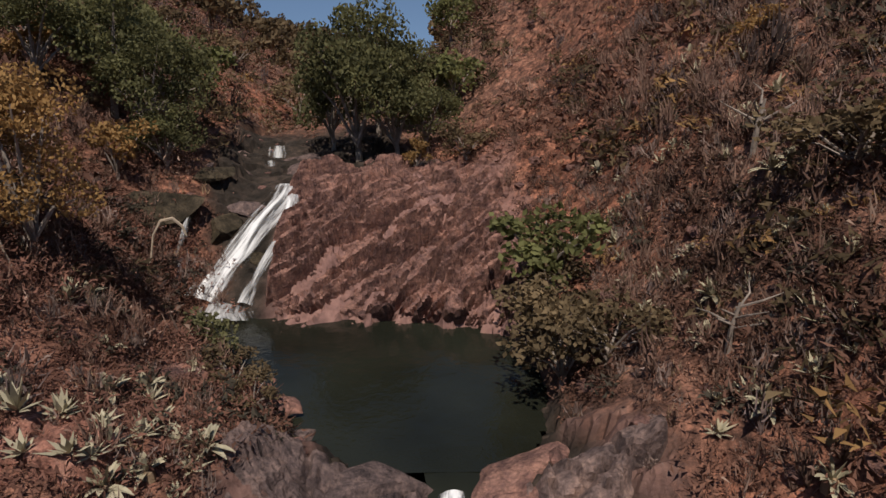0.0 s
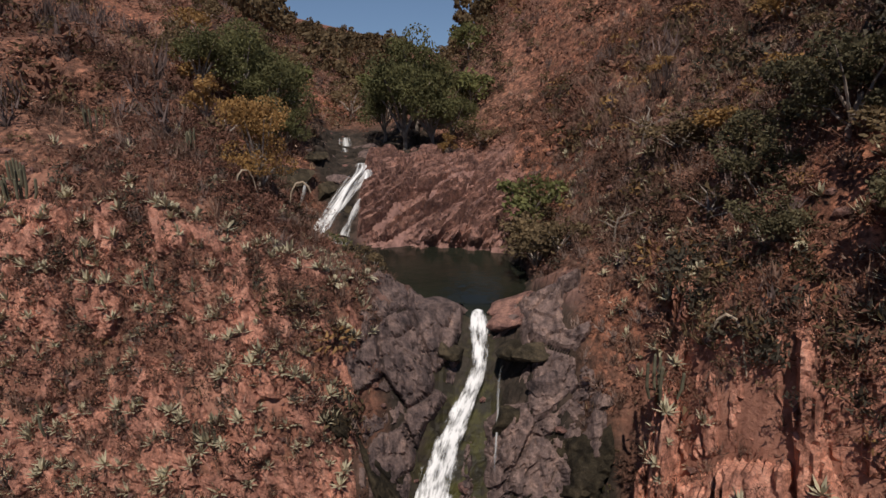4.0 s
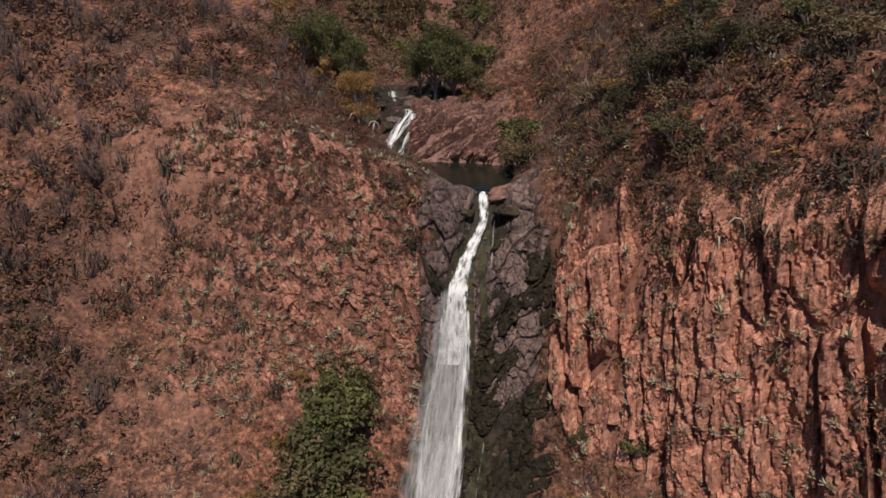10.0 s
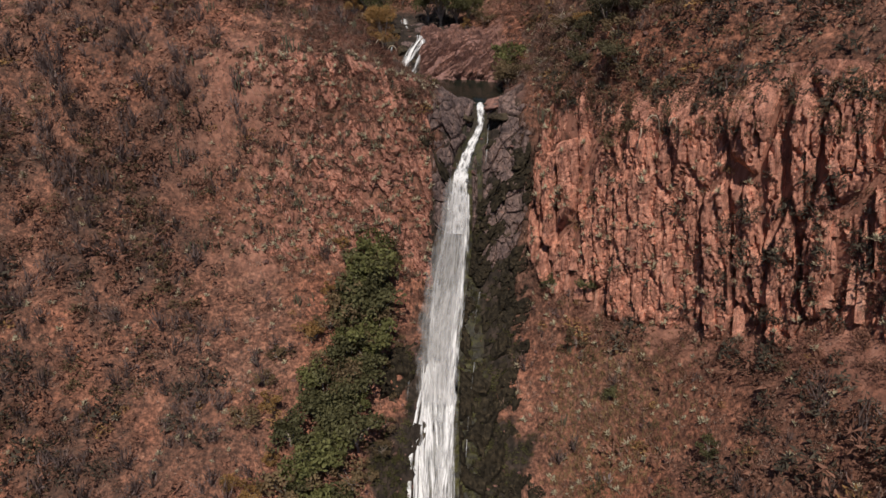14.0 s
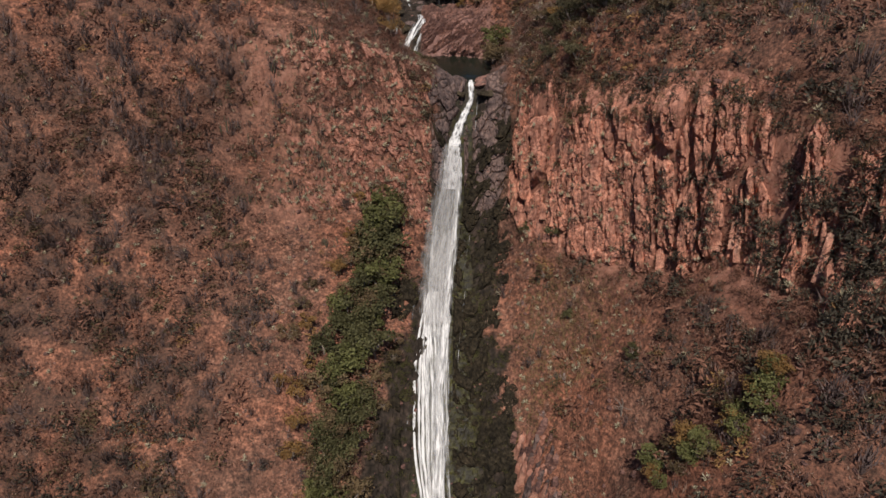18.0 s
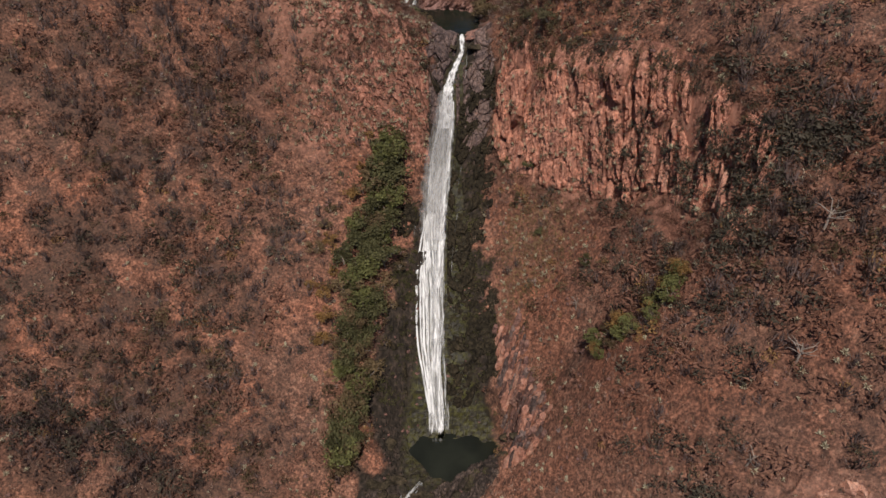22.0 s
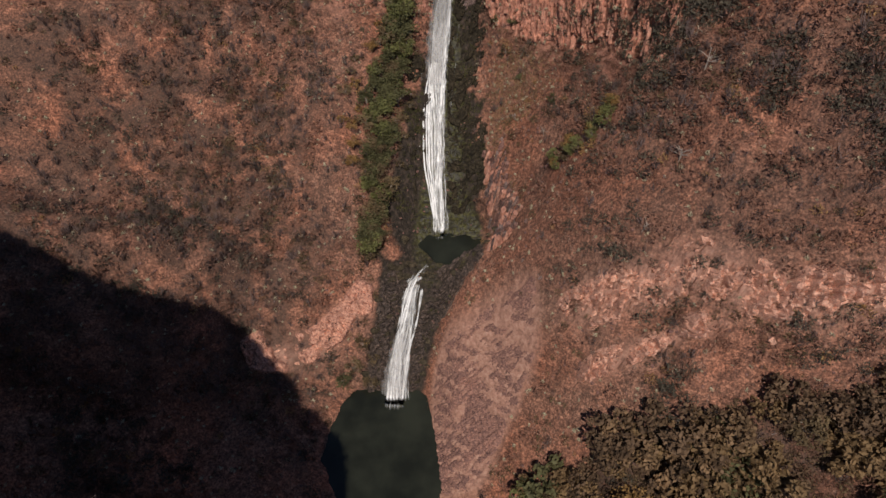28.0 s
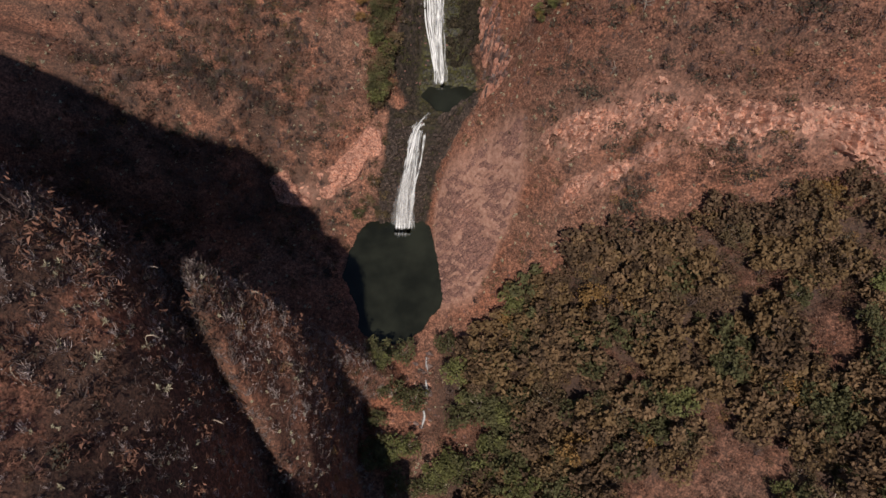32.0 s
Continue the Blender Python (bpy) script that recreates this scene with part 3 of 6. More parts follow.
# thin threads that leave the main water over the left of the ledges and meet it again further down
for k, (shift, thick) in enumerate(((-2.6, 0.4), (-3.3, 0.3), (-4.2, 0.3), (-1.8, 0.4))):
    stream("thread", [(-6.8 + 0.2 * shift, -23, -34.2, thick), (-6.4 + 0.75 * shift, -30, -38.8, thick), (-6.3 + shift, -38, -44, thick * 1.3), (-6.3 + shift * 0.95, -47, -50.2, thick), (-6.1 + 0.6 * shift, -56, -57.4, thick), (-5.8 + 0.3 * shift, -61.5, -63.6, thick)],
           foam_thick, tall_fall, 0.7, 90 + k, 7, 0.3, 0.15, 0.35, 0.3)
stream("spray", [(-3.4, -7.4, -9.0, 1.5), (-4.6, -11.6, -17.4, 2.4), (-5.8, -15.4, -26.5, 3.0), (-6.8, -24, -34.6, 3.2), (-6.8, -31, -39.6, 2.4)], spray_mat, tall_fall, 1.5, 61, 18, 0.35, 0.35, 0.9)
for k, line in enumerate([
        [(3.4, -1.8, -1.4, 0.25), (3.3, -5, -5.8, 0.3), (2.6, -9.4, -13.5, 0.25), (1.6, -13.2, -23, 0.35)],
        [(4.3, -4.7, -0.4, 0.2), (3.4, -4.9, -0.8, 0.25), (2.3, -4.4, -1.4, 0.3), (1.3, -4.6, -2.4, 0.3), (1.0, -6.2, -6.0, 0.3), (0.6, -8.5, -11, 0.2)],
        [(3.1, -2.6, 0.4, 0.25), (3.0, -3.8, -0.4, 0.3), (2.9, -4.6, -1.0, 0.2)], [(3.9, -3.0, 0.4, 0.2), (3.9, -4.2, -0.2, 0.25), (3.8, -5.0, -0.7, 0.2)], [(5.4, -3.8, 0.4, 0.2), (5.4, -5.0, -0.5, 0.22), (5.2, -6.0, -1.6, 0.2)],
        [(2.2, -2.2, -2.4, 0.2), (2.4, -6, -8.5, 0.25), (1.2, -11, -19, 0.3), (0.2, -14.2, -27, 0.3), (-1.6, -22, -33.6, 0.25)],
        [(5.0, -2.4, -0.6, 0.3), (5.2, -4.4, -3.2, 0.3), (4.4, -7.6, -8.0, 0.2)],
        [(-0.8, -23, -34, 0.2), (-2.0, -31, -39.6, 0.25), (-2.6, -38, -44, 0.2)],
        [(-10.6, -24, -33.4, 0.3), (-11.4, -33, -40.4, 0.3), (-11.2, -42, -46.2, 0.35), (-12.6, -50, -51, 0.25)]]):
    stream("side_strand", [(x, y, z, 0.55 * h) for x, y, z, h in line], foam_thin, tall_fall, 0.3, 20 + k, 6, 0.2, 0.1, 0.2, 0.12)

lower_fall = tagged(new("waterfall"), "shorter white waterfall dropping into a wide pool", "waterfall", "waterfalls")
LOW_LINE = [(-8.9, -75.8, -66.4, 0.9), (-10.6, -77.6, -67.2, 1.3), (-13.2, -80.4, -69.2, 2.9), (-15.2, -89, -76.0, 3.1), (-17.2, -98.6, -82.4, 3.3), (-18.1, -109, -87.2, 3.7)]
stream("main_sheet", LOW_LINE[:3], foam_thin, lower_fall, 0.5, 31, 14)
strands(lower_fall, LOW_LINE[1:], 7, fall_rng, foam_thick, (0.12, 0.28), 0.6)
strands(lower_fall, LOW_LINE[1:], 3, fall_rng, foam_thin, (0.4, 0.6), 0.4)
stream("veil", LOW_LINE[1:], foam_thin, lower_fall, 0.4, 33, 16, 0.35, 0.35, 0.3)
stream("spray", [(-15.4, -91, -77, 2.6), (-17.6, -99.6, -83, 3.4), (-18.4, -108, -87.1, 4.0)], spray_mat, lower_fall, 1.2, 67, 16, 0.35, 0.35, 0.9)
stream("splash", [(-18, -107.4, -87.1, 3.2), (-18.2, -109.2, -87.2, 3.6), (-18.3, -111.2, -87.25, 2.6)], foam_veil, lower_fall, 0.12, 35, 20, 0.15, 0.1, 0.3)
stream("splash", [(-5.6, -64.2, -66.1, 2.0), (-5.5, -65.6, -66.15, 2.4), (-5.4, -67.0, -66.2, 1.7)], foam_veil, tall_fall, 0.12, 37, 20, 0.15, 0.1, 0.3)

upper_fall = tagged(new("waterfall"), "low white fall sliding over a rock dome into a pool", "waterfall", "waterfalls")
stream("main_sheet", [(-10.8, 27, 5.2, 1.0), (-10.7, 25.3, 5.0, 1.3), (-11.9, 22.4, 3.5, 1.35), (-13.4, 19.8, 1.5, 1.35), (-14.2, 18.0, 0.15, 1.9)], foam_thick, upper_fall, 0.45, 41, 14, 0.2)
stream("side_sheet", [(-10.0, 25.2, 5.0, 0.6), (-9.9, 22.6, 3.8, 0.7), (-10.9, 19.6, 1.7, 0.6), (-11.6, 17.4, 0.15, 0.8)], foam_thick, upper_fall, 0.35, 43, 10, 0.2)
stream("side_sheet", [(-15.6, 22.4, 5.2, 0.35), (-15.6, 21, 4.4, 0.4), (-15.9, 19.6, 2.2, 0.5), (-15.9, 18.4, 0.6, 0.4)], foam_thin, upper_fall, 0.5, 45, 8, 0.2)
stream("splash", [(-13, 18, 0.1, 2.4), (-12.8, 16.2, 0.05, 2.8), (-12.2, 14.8, 0.03, 2.0)], foam_thin, upper_fall, 0.06, 47, 14, 0.2)
cascade = tagged(new("cascade"), "small stepped white cascade between trees", "waterfall", "waterfalls")
stream("upper_step", [(-14.6, 42, 6.5, 1.0), (-14.4, 41, 6.2, 1.3), (-14.3, 40, 5.7, 1.2)], foam_thin, cascade, 0.25, 51, 14, 0.15, 0.1)
stream("lower_step", [(-13.9, 35.5, 6.0, 0.7), (-13.6, 34.5, 5.7, 0.9), (-13.4, 33.5, 5.4, 0.8)], foam_thin, cascade, 0.3, 53, 10, 0.15, 0.1)
rapids = tagged(new("rapids"), "short white rapids between boulders below the wide pool", "rapids", "waterfalls")
for k, line in enumerate(([(-9.0, -150.5, -87.0, 0.5), (-9.6, -154, -87.1, 0.9), (-9.2, -157, -87.2, 0.6)], [(-10.2, -158.5, -87.1, 0.6), (-9.4, -162, -87.3, 0.9), (-10.2, -165.5, -87.4, 0.7)], [(-10.6, -167, -87.3, 0.6), (-10.2, -170, -87.4, 0.9), (-11, -174, -87.5, 0.5)])):
    stream("riffle", line, foam_thin, rapids, 0.5, 120 + k, 10, 0.25, 0.2, 0.2, 0.2)


# ---- rocks ----
def ball(level):
    bm = bmesh.new()
    bmesh.ops.create_icosphere(bm, subdivisions=level, radius=1.0)
    v = np.array([p.co[:] for p in bm.verts])
    f = np.array([[p.index for p in q.verts] for q in bm.faces])
    bm.free()
    return v, f


def rock_form(rng, level, squash, cuts, rough, deep=(0.46, 0.8)):
    """A broken block: a ball cut by planes, with beds and chips."""
    v, f = ball(level)
    for _ in range(cuts):
        n = rng.normal(size=3)
        n /= np.linalg.norm(n)
        d = rng.uniform(*deep)
        over = np.maximum(v @ n - d, 0)
        v = v - over[:, None] * n
    q = v * 2.3 + rng.uniform(0, 40)
    chip = fbm(q[:, 0] + q[:, 2] * 0.7, q[:, 1] - q[:, 2] * 0.4, 1.0, 3, 3)
    dip = v[:, 2] * 5 + v[:, 0] * 2.2
    v = v * (1 + rough * chip + 0.05 * ((dip - np.floor(dip)) - 0.5))[:, None]
    return v * np.array(squash), f


def rock_material(name, dark, mid, light, streak=0.35, joints=0.8):
    m, n, l, b = material(name, 0.88)
    geo = n.new("ShaderNodeNewGeometry")
    info = n.new("ShaderNodeObjectInfo")
    squeeze = n.new("ShaderNodeMapping")
    squeeze.inputs["Scale"].default_value = (1, 1, streak)
    l.new(geo.outputs["Position"], squeeze.inputs["Vector"])
    a = noisy(n, 1.5, 7, 0.65, squeeze.outputs[0], l)
    add = n.new("ShaderNodeMath")
    add.operation = "MULTIPLY_ADD"
    l.new(info.outputs["Random"], add.inputs[0])
    add.inputs[1].default_value = 0.16
    l.new(a.outputs[0], add.inputs[2])
    r = ramp(n, [(0.38, dark), (0.56, mid), (0.76, light)])
    l.new(add.outputs[0], r.inputs[0])
    # broad stains over the grain
    stain = noisy(n, 0.3, 5, 0.65, geo.outputs["Position"], l)
    veil = ramp(n, [(0.36, (0.66, 0.66, 0.68)), (0.5, (0.95, 0.95, 0.95)), (0.66, (1.2, 1.15, 1.1))])
    l.new(stain.outputs[0], veil.inputs[0])
    stained = mixed(n, l, 0.85, r.outputs[0], veil.outputs[0], "MULTIPLY")
    # speckle, and joints that wander through the rock
    speck = noisy(n, 7.0, 6, 0.75, geo.outputs["Position"], l)
    dots = ramp(n, [(0.36, (0.55, 0.55, 0.56)), (0.5, (1, 1, 1)), (0.64, (1.4, 1.36, 1.3))])
    l.new(speck.outputs[0], dots.inputs[0])
    stained = mixed(n, l, 0.8, stained, dots.outputs[0], "MULTIPLY")
    warp = n.new("ShaderNodeVectorMath")
    warp.operation = "MULTIPLY_ADD"
    l.new(a.outputs["Color"], warp.inputs[0])
    warp.inputs[1].default_value = (0.9, 0.9, 0.9)
    l.new(geo.outputs["Position"], warp.inputs[2])
    joint = n.new("ShaderNodeTexVoronoi")
    joint.feature = "DISTANCE_TO_EDGE"
    joint.inputs["Scale"].default_value = 1.1
    l.new(warp.outputs[0], joint.inputs["Vector"])
    dark_line = ramp(n, [(0.0, (0.4, 0.4, 0.4)), (0.05, (1, 1, 1))])
    l.new(joint.outputs["Distance"], dark_line.inputs[0])
    l.new(mixed(n, l, joints, stained, dark_line.outputs[0], "MULTIPLY"), b.inputs["Base Color"])
    noise_bump(n, l, b, geo, 2.4, 0.95)
    return m


red_rock = rock_material("red_cliff_rock", (0.29, 0.13, 0.09), (0.64, 0.298, 0.205), (0.73, 0.41, 0.295), 0.35, 0.6)
grey_rock = rock_material("purple_grey_rock", (0.05, 0.037, 0.036), (0.165, 0.116, 0.105), (0.31, 0.213, 0.18), 0.5, 0.25)
rose_rock = rock_material("rose_rock", (0.075, 0.044, 0.04), (0.20, 0.108, 0.09), (0.38, 0.205, 0.155), 1.4, 0.5)
black_rock = rock_material("wet_black_rock", (0.016, 0.012, 0.007), (0.044, 0.034, 0.02), (0.1, 0.076, 0.048), 0.6, 0.4)
pale_rock = rock_material("pale_pink_rock", (0.25, 0.118, 0.085), (0.6, 0.302, 0.212), (0.7, 0.41, 0.3), 0.8)

ledge_rock = rock_material("dark_ledge_rock", (0.022, 0.017, 0.014), (0.07, 0.052, 0.043), (0.19, 0.135, 0.11), 0.8, 0.3)
left_rock = rock_material("brick_red_cliff_rock", (0.23, 0.105, 0.075), (0.5, 0.235, 0.165), (0.6, 0.34, 0.25), 0.35, 0.5)

rng = np.random.default_rng(5)
ROCKS = {}
for key, mat in (("red", red_rock), ("grey", grey_rock), ("rose", rose_rock), ("black", black_rock), ("pale", pale_rock)):
    ROCKS[key] = [mesh_of("boulder", *rock_form(rng, 3, (1.15, 1.0, 0.8), 16, 0.13, (0.25, 0.6) if key == "pale" else (0.46, 0.8)), mat) for _ in range(4)]


def height_at(x, y):
    """The finished ground under a place."""
    _, _, z = ground(np.array([float(x)]), np.array([float(y)]))
    return float(z[0])


def boulder(key, x, y, size, sink=0.3, tilt=(0, 0, 0), stretch=(1, 1, 1), label="", name="boulder", k=None, z=None):
    ob = new(name, ROCKS[key][rng.integers(4) if k is None else k])
    z = height_at(x, y) if z is None else z
    m = pose(x, y, z + size * 0.6 * stretch[2] * (0.5 - sink), *tilt) @ Matrix.Diagonal((size * stretch[0], size * stretch[1], size * stretch[2], 1))
    ob.matrix_world = m
    return tagged(ob, label, "rock", "boulders")


GREY = "layered purple-grey boulder by the stream"
for key, x, y, size, tilt, stretch in (
        ("grey", -16.6, 30, 2.0, (4, 8, 30), (1.3, 1, 0.7)), ("grey", -10.8, 33, 1.9, (4, -8, 70), (1.3, 1, 0.7)), ("black", -17.4, 21.6, 2.4, (10, 0, 20), (1.2, 1, 1.0)),
        ("black", -14.0, 22.4, 1.5, (20, 0, 50), (1, 1, 1.2)), ("grey", -12.6, 24.6, 1.5, (10, 8, 30), (1.2, 1, 0.8)), ("black", -11.5, 20.8, 0.9, (20, 0, 30), (0.7, 1.6, 0.5)),
        ("grey", -11.2, 37.5, 1.6, (4, 0, 20), (1.3, 1, 0.7)), ("grey", -17.2, 38, 1.6, (4, 0, 60), (1.3, 1, 0.7)), ("black", -15.6, 26.6, 1.4, (4, 0, 60), (1.3, 1, 0.7)),
        ("rose", -10.6, 4.2, 1.5, (6, 16, 40), (1.5, 1, 0.6)), ("rose", -8.0, 4.9, 1.3, (4, 12, 10), (1.4, 1, 0.6)), ("grey", -6.0, 3.0, 1.2, (4, 12, 70), (1.4, 1, 0.6)),
        ("rose", 2.7, 0.5, 1.5, (6, -8, 10), (1.25, 1, 0.6)), ("rose", -6.6, 5.6, 1.3, (4, 10, 30), (1.6, 1.1, 0.45)), ("rose", -8.4, 7.4, 1.3, (2, 12, 50), (1.6, 1.1, 0.45)), ("rose", -4.9, 3.6, 1.3, (4, 14, 15), (1.6, 1.0, 0.45)), ("grey", -2.6, 0.5, 1.3, (8, 12, 30), (1.3, 1, 0.7)), ("black", 4.4, -2.6, 0.9, (12, -12, 70), (1.2, 1, 0.8))):
    boulder(key, x, y, size, 0.6, tilt, stretch, GREY if key == "grey" else "wet black boulder beside white water" if key == "black" else "weathered pinkish rock slab by the pool")
# blocks round the middle pool and down the lower fall
for k in range(60):
    y = rng.uniform(-104, -66)
    edge = float(between(np.array([y]), (-104, -22), (-92, -19), (-84, -17), (-77, -14), (-66, -14))[0])
    right = float(between(np.array([y]), (-104, -11), (-92, -8.5), (-84, -5), (-79, 5), (-77, 9), (-66, 10.5))[0])
    x = rng.choice([rng.uniform(edge - 6, edge), rng.uniform(right - 2.0, right + 2.0), rng.uniform(-6, 6) if -82 < y < -77.6 else edge - 2])
    boulder("black", x, y, rng.uniform(0.7, 1.7), 0.4, tuple(rng.uniform(-25, 25, 3)), (1.2, 1, 0.8), "wet black boulder by the plunge pool")
for k in range(26):
    boulder("black", rng.uniform(-11.5, 8.5), rng.uniform(-79.3, -77.4), rng.uniform(0.6, 1.3), 0.45, tuple(rng.uniform(-20, 20, 3)), (1.3, 1, 0.7), "wet black boulder damming the plunge pool", z=-66.9)
# blocks round the lip of the tall fall
for key, x, y, z, size, tilt, stretch in (
        ("rose", 3.3, -0.5, -0.15, 1.9, (4, -4, 15), (1.35, 1.0, 0.75)), ("black", 2.2, -3.4, -1.4, 1.3, (20, 10, 60), (1.3, 1, 0.8)), ("black", 3.9, -4.2, -1.1, 1.4, (10, 0, 20), (1.4, 0.9, 0.7)),
        ("rose", 5.6, -2.2, 0.9, 1.2, (5, -8, 30), (1.4, 1, 0.5)), ("grey", -2.5, 0.0, 0.25, 1.5, (8, 18, 20), (1.5, 1, 0.5)),
        ("black", -2.0, -2.9, -1.9, 1.1, (15, 20, 30), (1.2, 1, 0.9)), ("black", 1.7, -6.0, -5.2, 1.2, (15, 0, 30), (1, 1, 1.3)), ("grey", 4.2, -5.8, -3.2, 1.5, (15, 0, 10), (0.9, 1, 1.3))):
    boulder(key, x, y, size, 0.5, tilt, stretch, "smooth purple-grey boulder at the lip of the fall" if key == "grey" else "wet black block under trickling water" if key == "black" else "weathered pinkish boulder at the lip of the fall", z=z)
# boulders in the outlet of the lower pool
for k in range(22):
    boulder("grey" if k % 3 else "pale", -10 + rng.uniform(-3.2, 3.2), rng.uniform(-174, -149), rng.uniform(0.5, 1.2), 0.4, tuple(rng.uniform(-20, 20, 3)), (1.2, 1, 0.8), "pale grey boulder in the stream bed")
# crags on the slopes over the lower pool
for k in range(44):
    x = 24 + 72 * rng.uniform(0, 1)
    y = -105 - 0.29 * (x - 28) + 1.6 * math.sin(x / 6) + rng.normal() * 2.0
    boulder("pale", x, y, rng.uniform(0.7, 1.8), 0.5, tuple(rng.uniform(-20, 20, 3)), (0.8, 0.9, rng.uniform(0.9, 1.5)), "pale orange crag breaking out of the slope", "crag")
for k in range(40):
    x = rng.uniform(-60, -28)
    y = float(between(np.array([x]), (-95, -98), (-71, -100), (-46, -98.5), (-35, -92.4), (-29, -84))[0])
    boulder("pale", x, y + rng.normal() * 2.0, rng.uniform(0.5, 1.3), 0.5, tuple(rng.uniform(-25, 25, 3)), (1.3, 1, 0.7), "pale orange crag breaking out of the slope", "crag")


def column_form(rng):
    """An upright broken prism of cliff rock with a slanting top and stepped sides."""
    sides = int(rng.integers(5, 8))
    levels = 9
    ang = np.sort(rng.uniform(0, 2 * np.pi / sides, sides) * 0.7 + np.arange(sides) * 2 * np.pi / sides)
    rad = rng.uniform(0.75, 1.15, sides)
    v, shift = [], np.zeros(2)
    for k in range(levels):
        u = k / (levels - 1)
        taper = 1.12 - 0.5 * u + rng.uniform(-0.09, 0.09)
        shift = shift + rng.normal(size=2) * 0.05
        r = rad * taper * rng.uniform(0.9, 1.1, sides)
        top = 0.12 * np.cos(ang - 1.2) if k == levels - 1 else 0.02 * rng.normal(size=sides)
        v.append(np.stack([r * np.cos(ang) + shift[0], r * np.sin(ang) + shift[1], u + top * (1 if k else 0)], -1))
    v = np.concatenate(v + [np.array([[shift[0], shift[1], 1.02]])])
    f = []
    for k in range(levels - 1):
        for s in range(sides):
            a, b = k * sides + s, k * sides + (s + 1) % sides
            f += [[a, b, b + sides], [a, b + sides, a + sides]]
    last = (levels - 1) * sides
    f += [[last + s, last + (s + 1) % sides, len(v) - 1] for s in range(sides)]
    return v, np.array(f)


def face_sheet(name, grid, out, mat, parent):
    """A rock face: a grid of places, each pushed out of the slope."""
    v = grid + out
    h, w = grid.shape[:2]
    a = (np.arange(h - 1)[:, None] * w + np.arange(w - 1)[None]).ravel()
    ob = new(name, mesh_of(name, v.reshape(-1, 3), np.stack([a, a + w, a + w + 1, a + 1], -1), mat))
    ob.parent = parent
    return v


cliff = tagged(new("cliff_right"), "red columnar rock cliff with deep shadowed cracks", "cliff", kind="structure")
# its columns lean back into the hill
wall_y = np.arange(-4, -74, -0.16)
wall_u = np.linspace(-0.16, 1.14, 130)
UU, YY = np.meshgrid(wall_u, wall_y)
YY = YY - 6 * (1 - UU)
wx, wz = (q.reshape(*UU.shape, 11) for q in lines_at(YY.ravel()))
wall = np.stack([wx[..., 7] + (wx[..., 8] - wx[..., 7]) * UU, YY, wz[..., 7] + (wz[..., 8] - wz[..., 7]) * UU], -1)
along = np.cumsum(np.r_[0, np.hypot(np.diff(wx[:, 110, 8]), np.diff(wall_y))])[:, None] + 0 * UU
bend = 0.35 * fbm(along.ravel(), wall[..., 2].ravel(), 5, 3, 201).reshape(UU.shape)
up = wall[..., 2].ravel()
big, big_gap = (c.reshape(UU.shape) for c in cells((along + bend).ravel() / 3.6, up / 15.0, 21))
mid, mid_gap = (c.reshape(UU.shape) for c in cells((along + bend).ravel() / 1.35, up / 6.5, 22))
chip, chip_gap = (c.reshape(UU.shape) for c in cells((along + 2 * bend).ravel() / 0.62, up / 2.4, 23))
grit, _ = (c.reshape(UU.shape) for c in cells((along + 2 * bend).ravel() / 0.36, up / 0.6, 24))
split = np.clip(step(0.0, 0.4, fbm(along.ravel(), up * 0.4, 9, 2, 204)).reshape(UU.shape) * 0.6 + 0.7 * step(30, 40, along), 0, 1)
push = (2.2 * (big - 0.45) + 1.0 * (mid - 0.5) + 0.5 * (chip - 0.5) + 0.18 * (grit - 0.5) - (0.5 + 2.6 * split) * (1 - step(0.02, 0.1 + 0.14 * split, big_gap))
        - (0.2 + 0.6 * split) * (1 - step(0.02, 0.13, mid_gap)) - 0.2 * (1 - step(0.01, 0.1, chip_gap)))
ends = step(-0.16, -0.02, UU) * (1 - step(0.94, 1.12, UU)) * step(0, 4, along) * (1 - step(along.max() - 12, along.max() - 2, along))
push = (push + 0.9) * ends - 1.6 * (1 - ends)
RIGHT_FACE = face_sheet("rock_face", wall, push[..., None] * np.array([-0.66, -0.72, 0.2]), red_rock, cliff)
COLUMNS = [mesh_of("rock_column", *column_form(rng), red_rock) for _ in range(9)]
for k in range(70):
    y = -14 - 52 * rng.uniform(0, 1) ** 0.9
    xs, zs = lines_at(np.array([y]))
    u = rng.uniform(-0.12, 0.55)
    x, z = xs[0, 7] + (xs[0, 8] - xs[0, 7]) * u, zs[0, 7] + (zs[0, 8] - zs[0, 7]) * u
    wide = rng.uniform(0.35, 0.75)
    ob = new("rock_column", COLUMNS[rng.integers(9)])
    ob.parent = cliff
    ob.matrix_world = pose(x - 0.4, y - 0.3, z - 1.2, -18 + rng.uniform(-3, 3), rng.uniform(-3, 3), 0) @ pose(0, 0, 0, 0, 0, rng.uniform(0, 360)) @ Matrix.Diagonal((wide * 1.15, wide, rng.uniform(2.5, 6), 1))

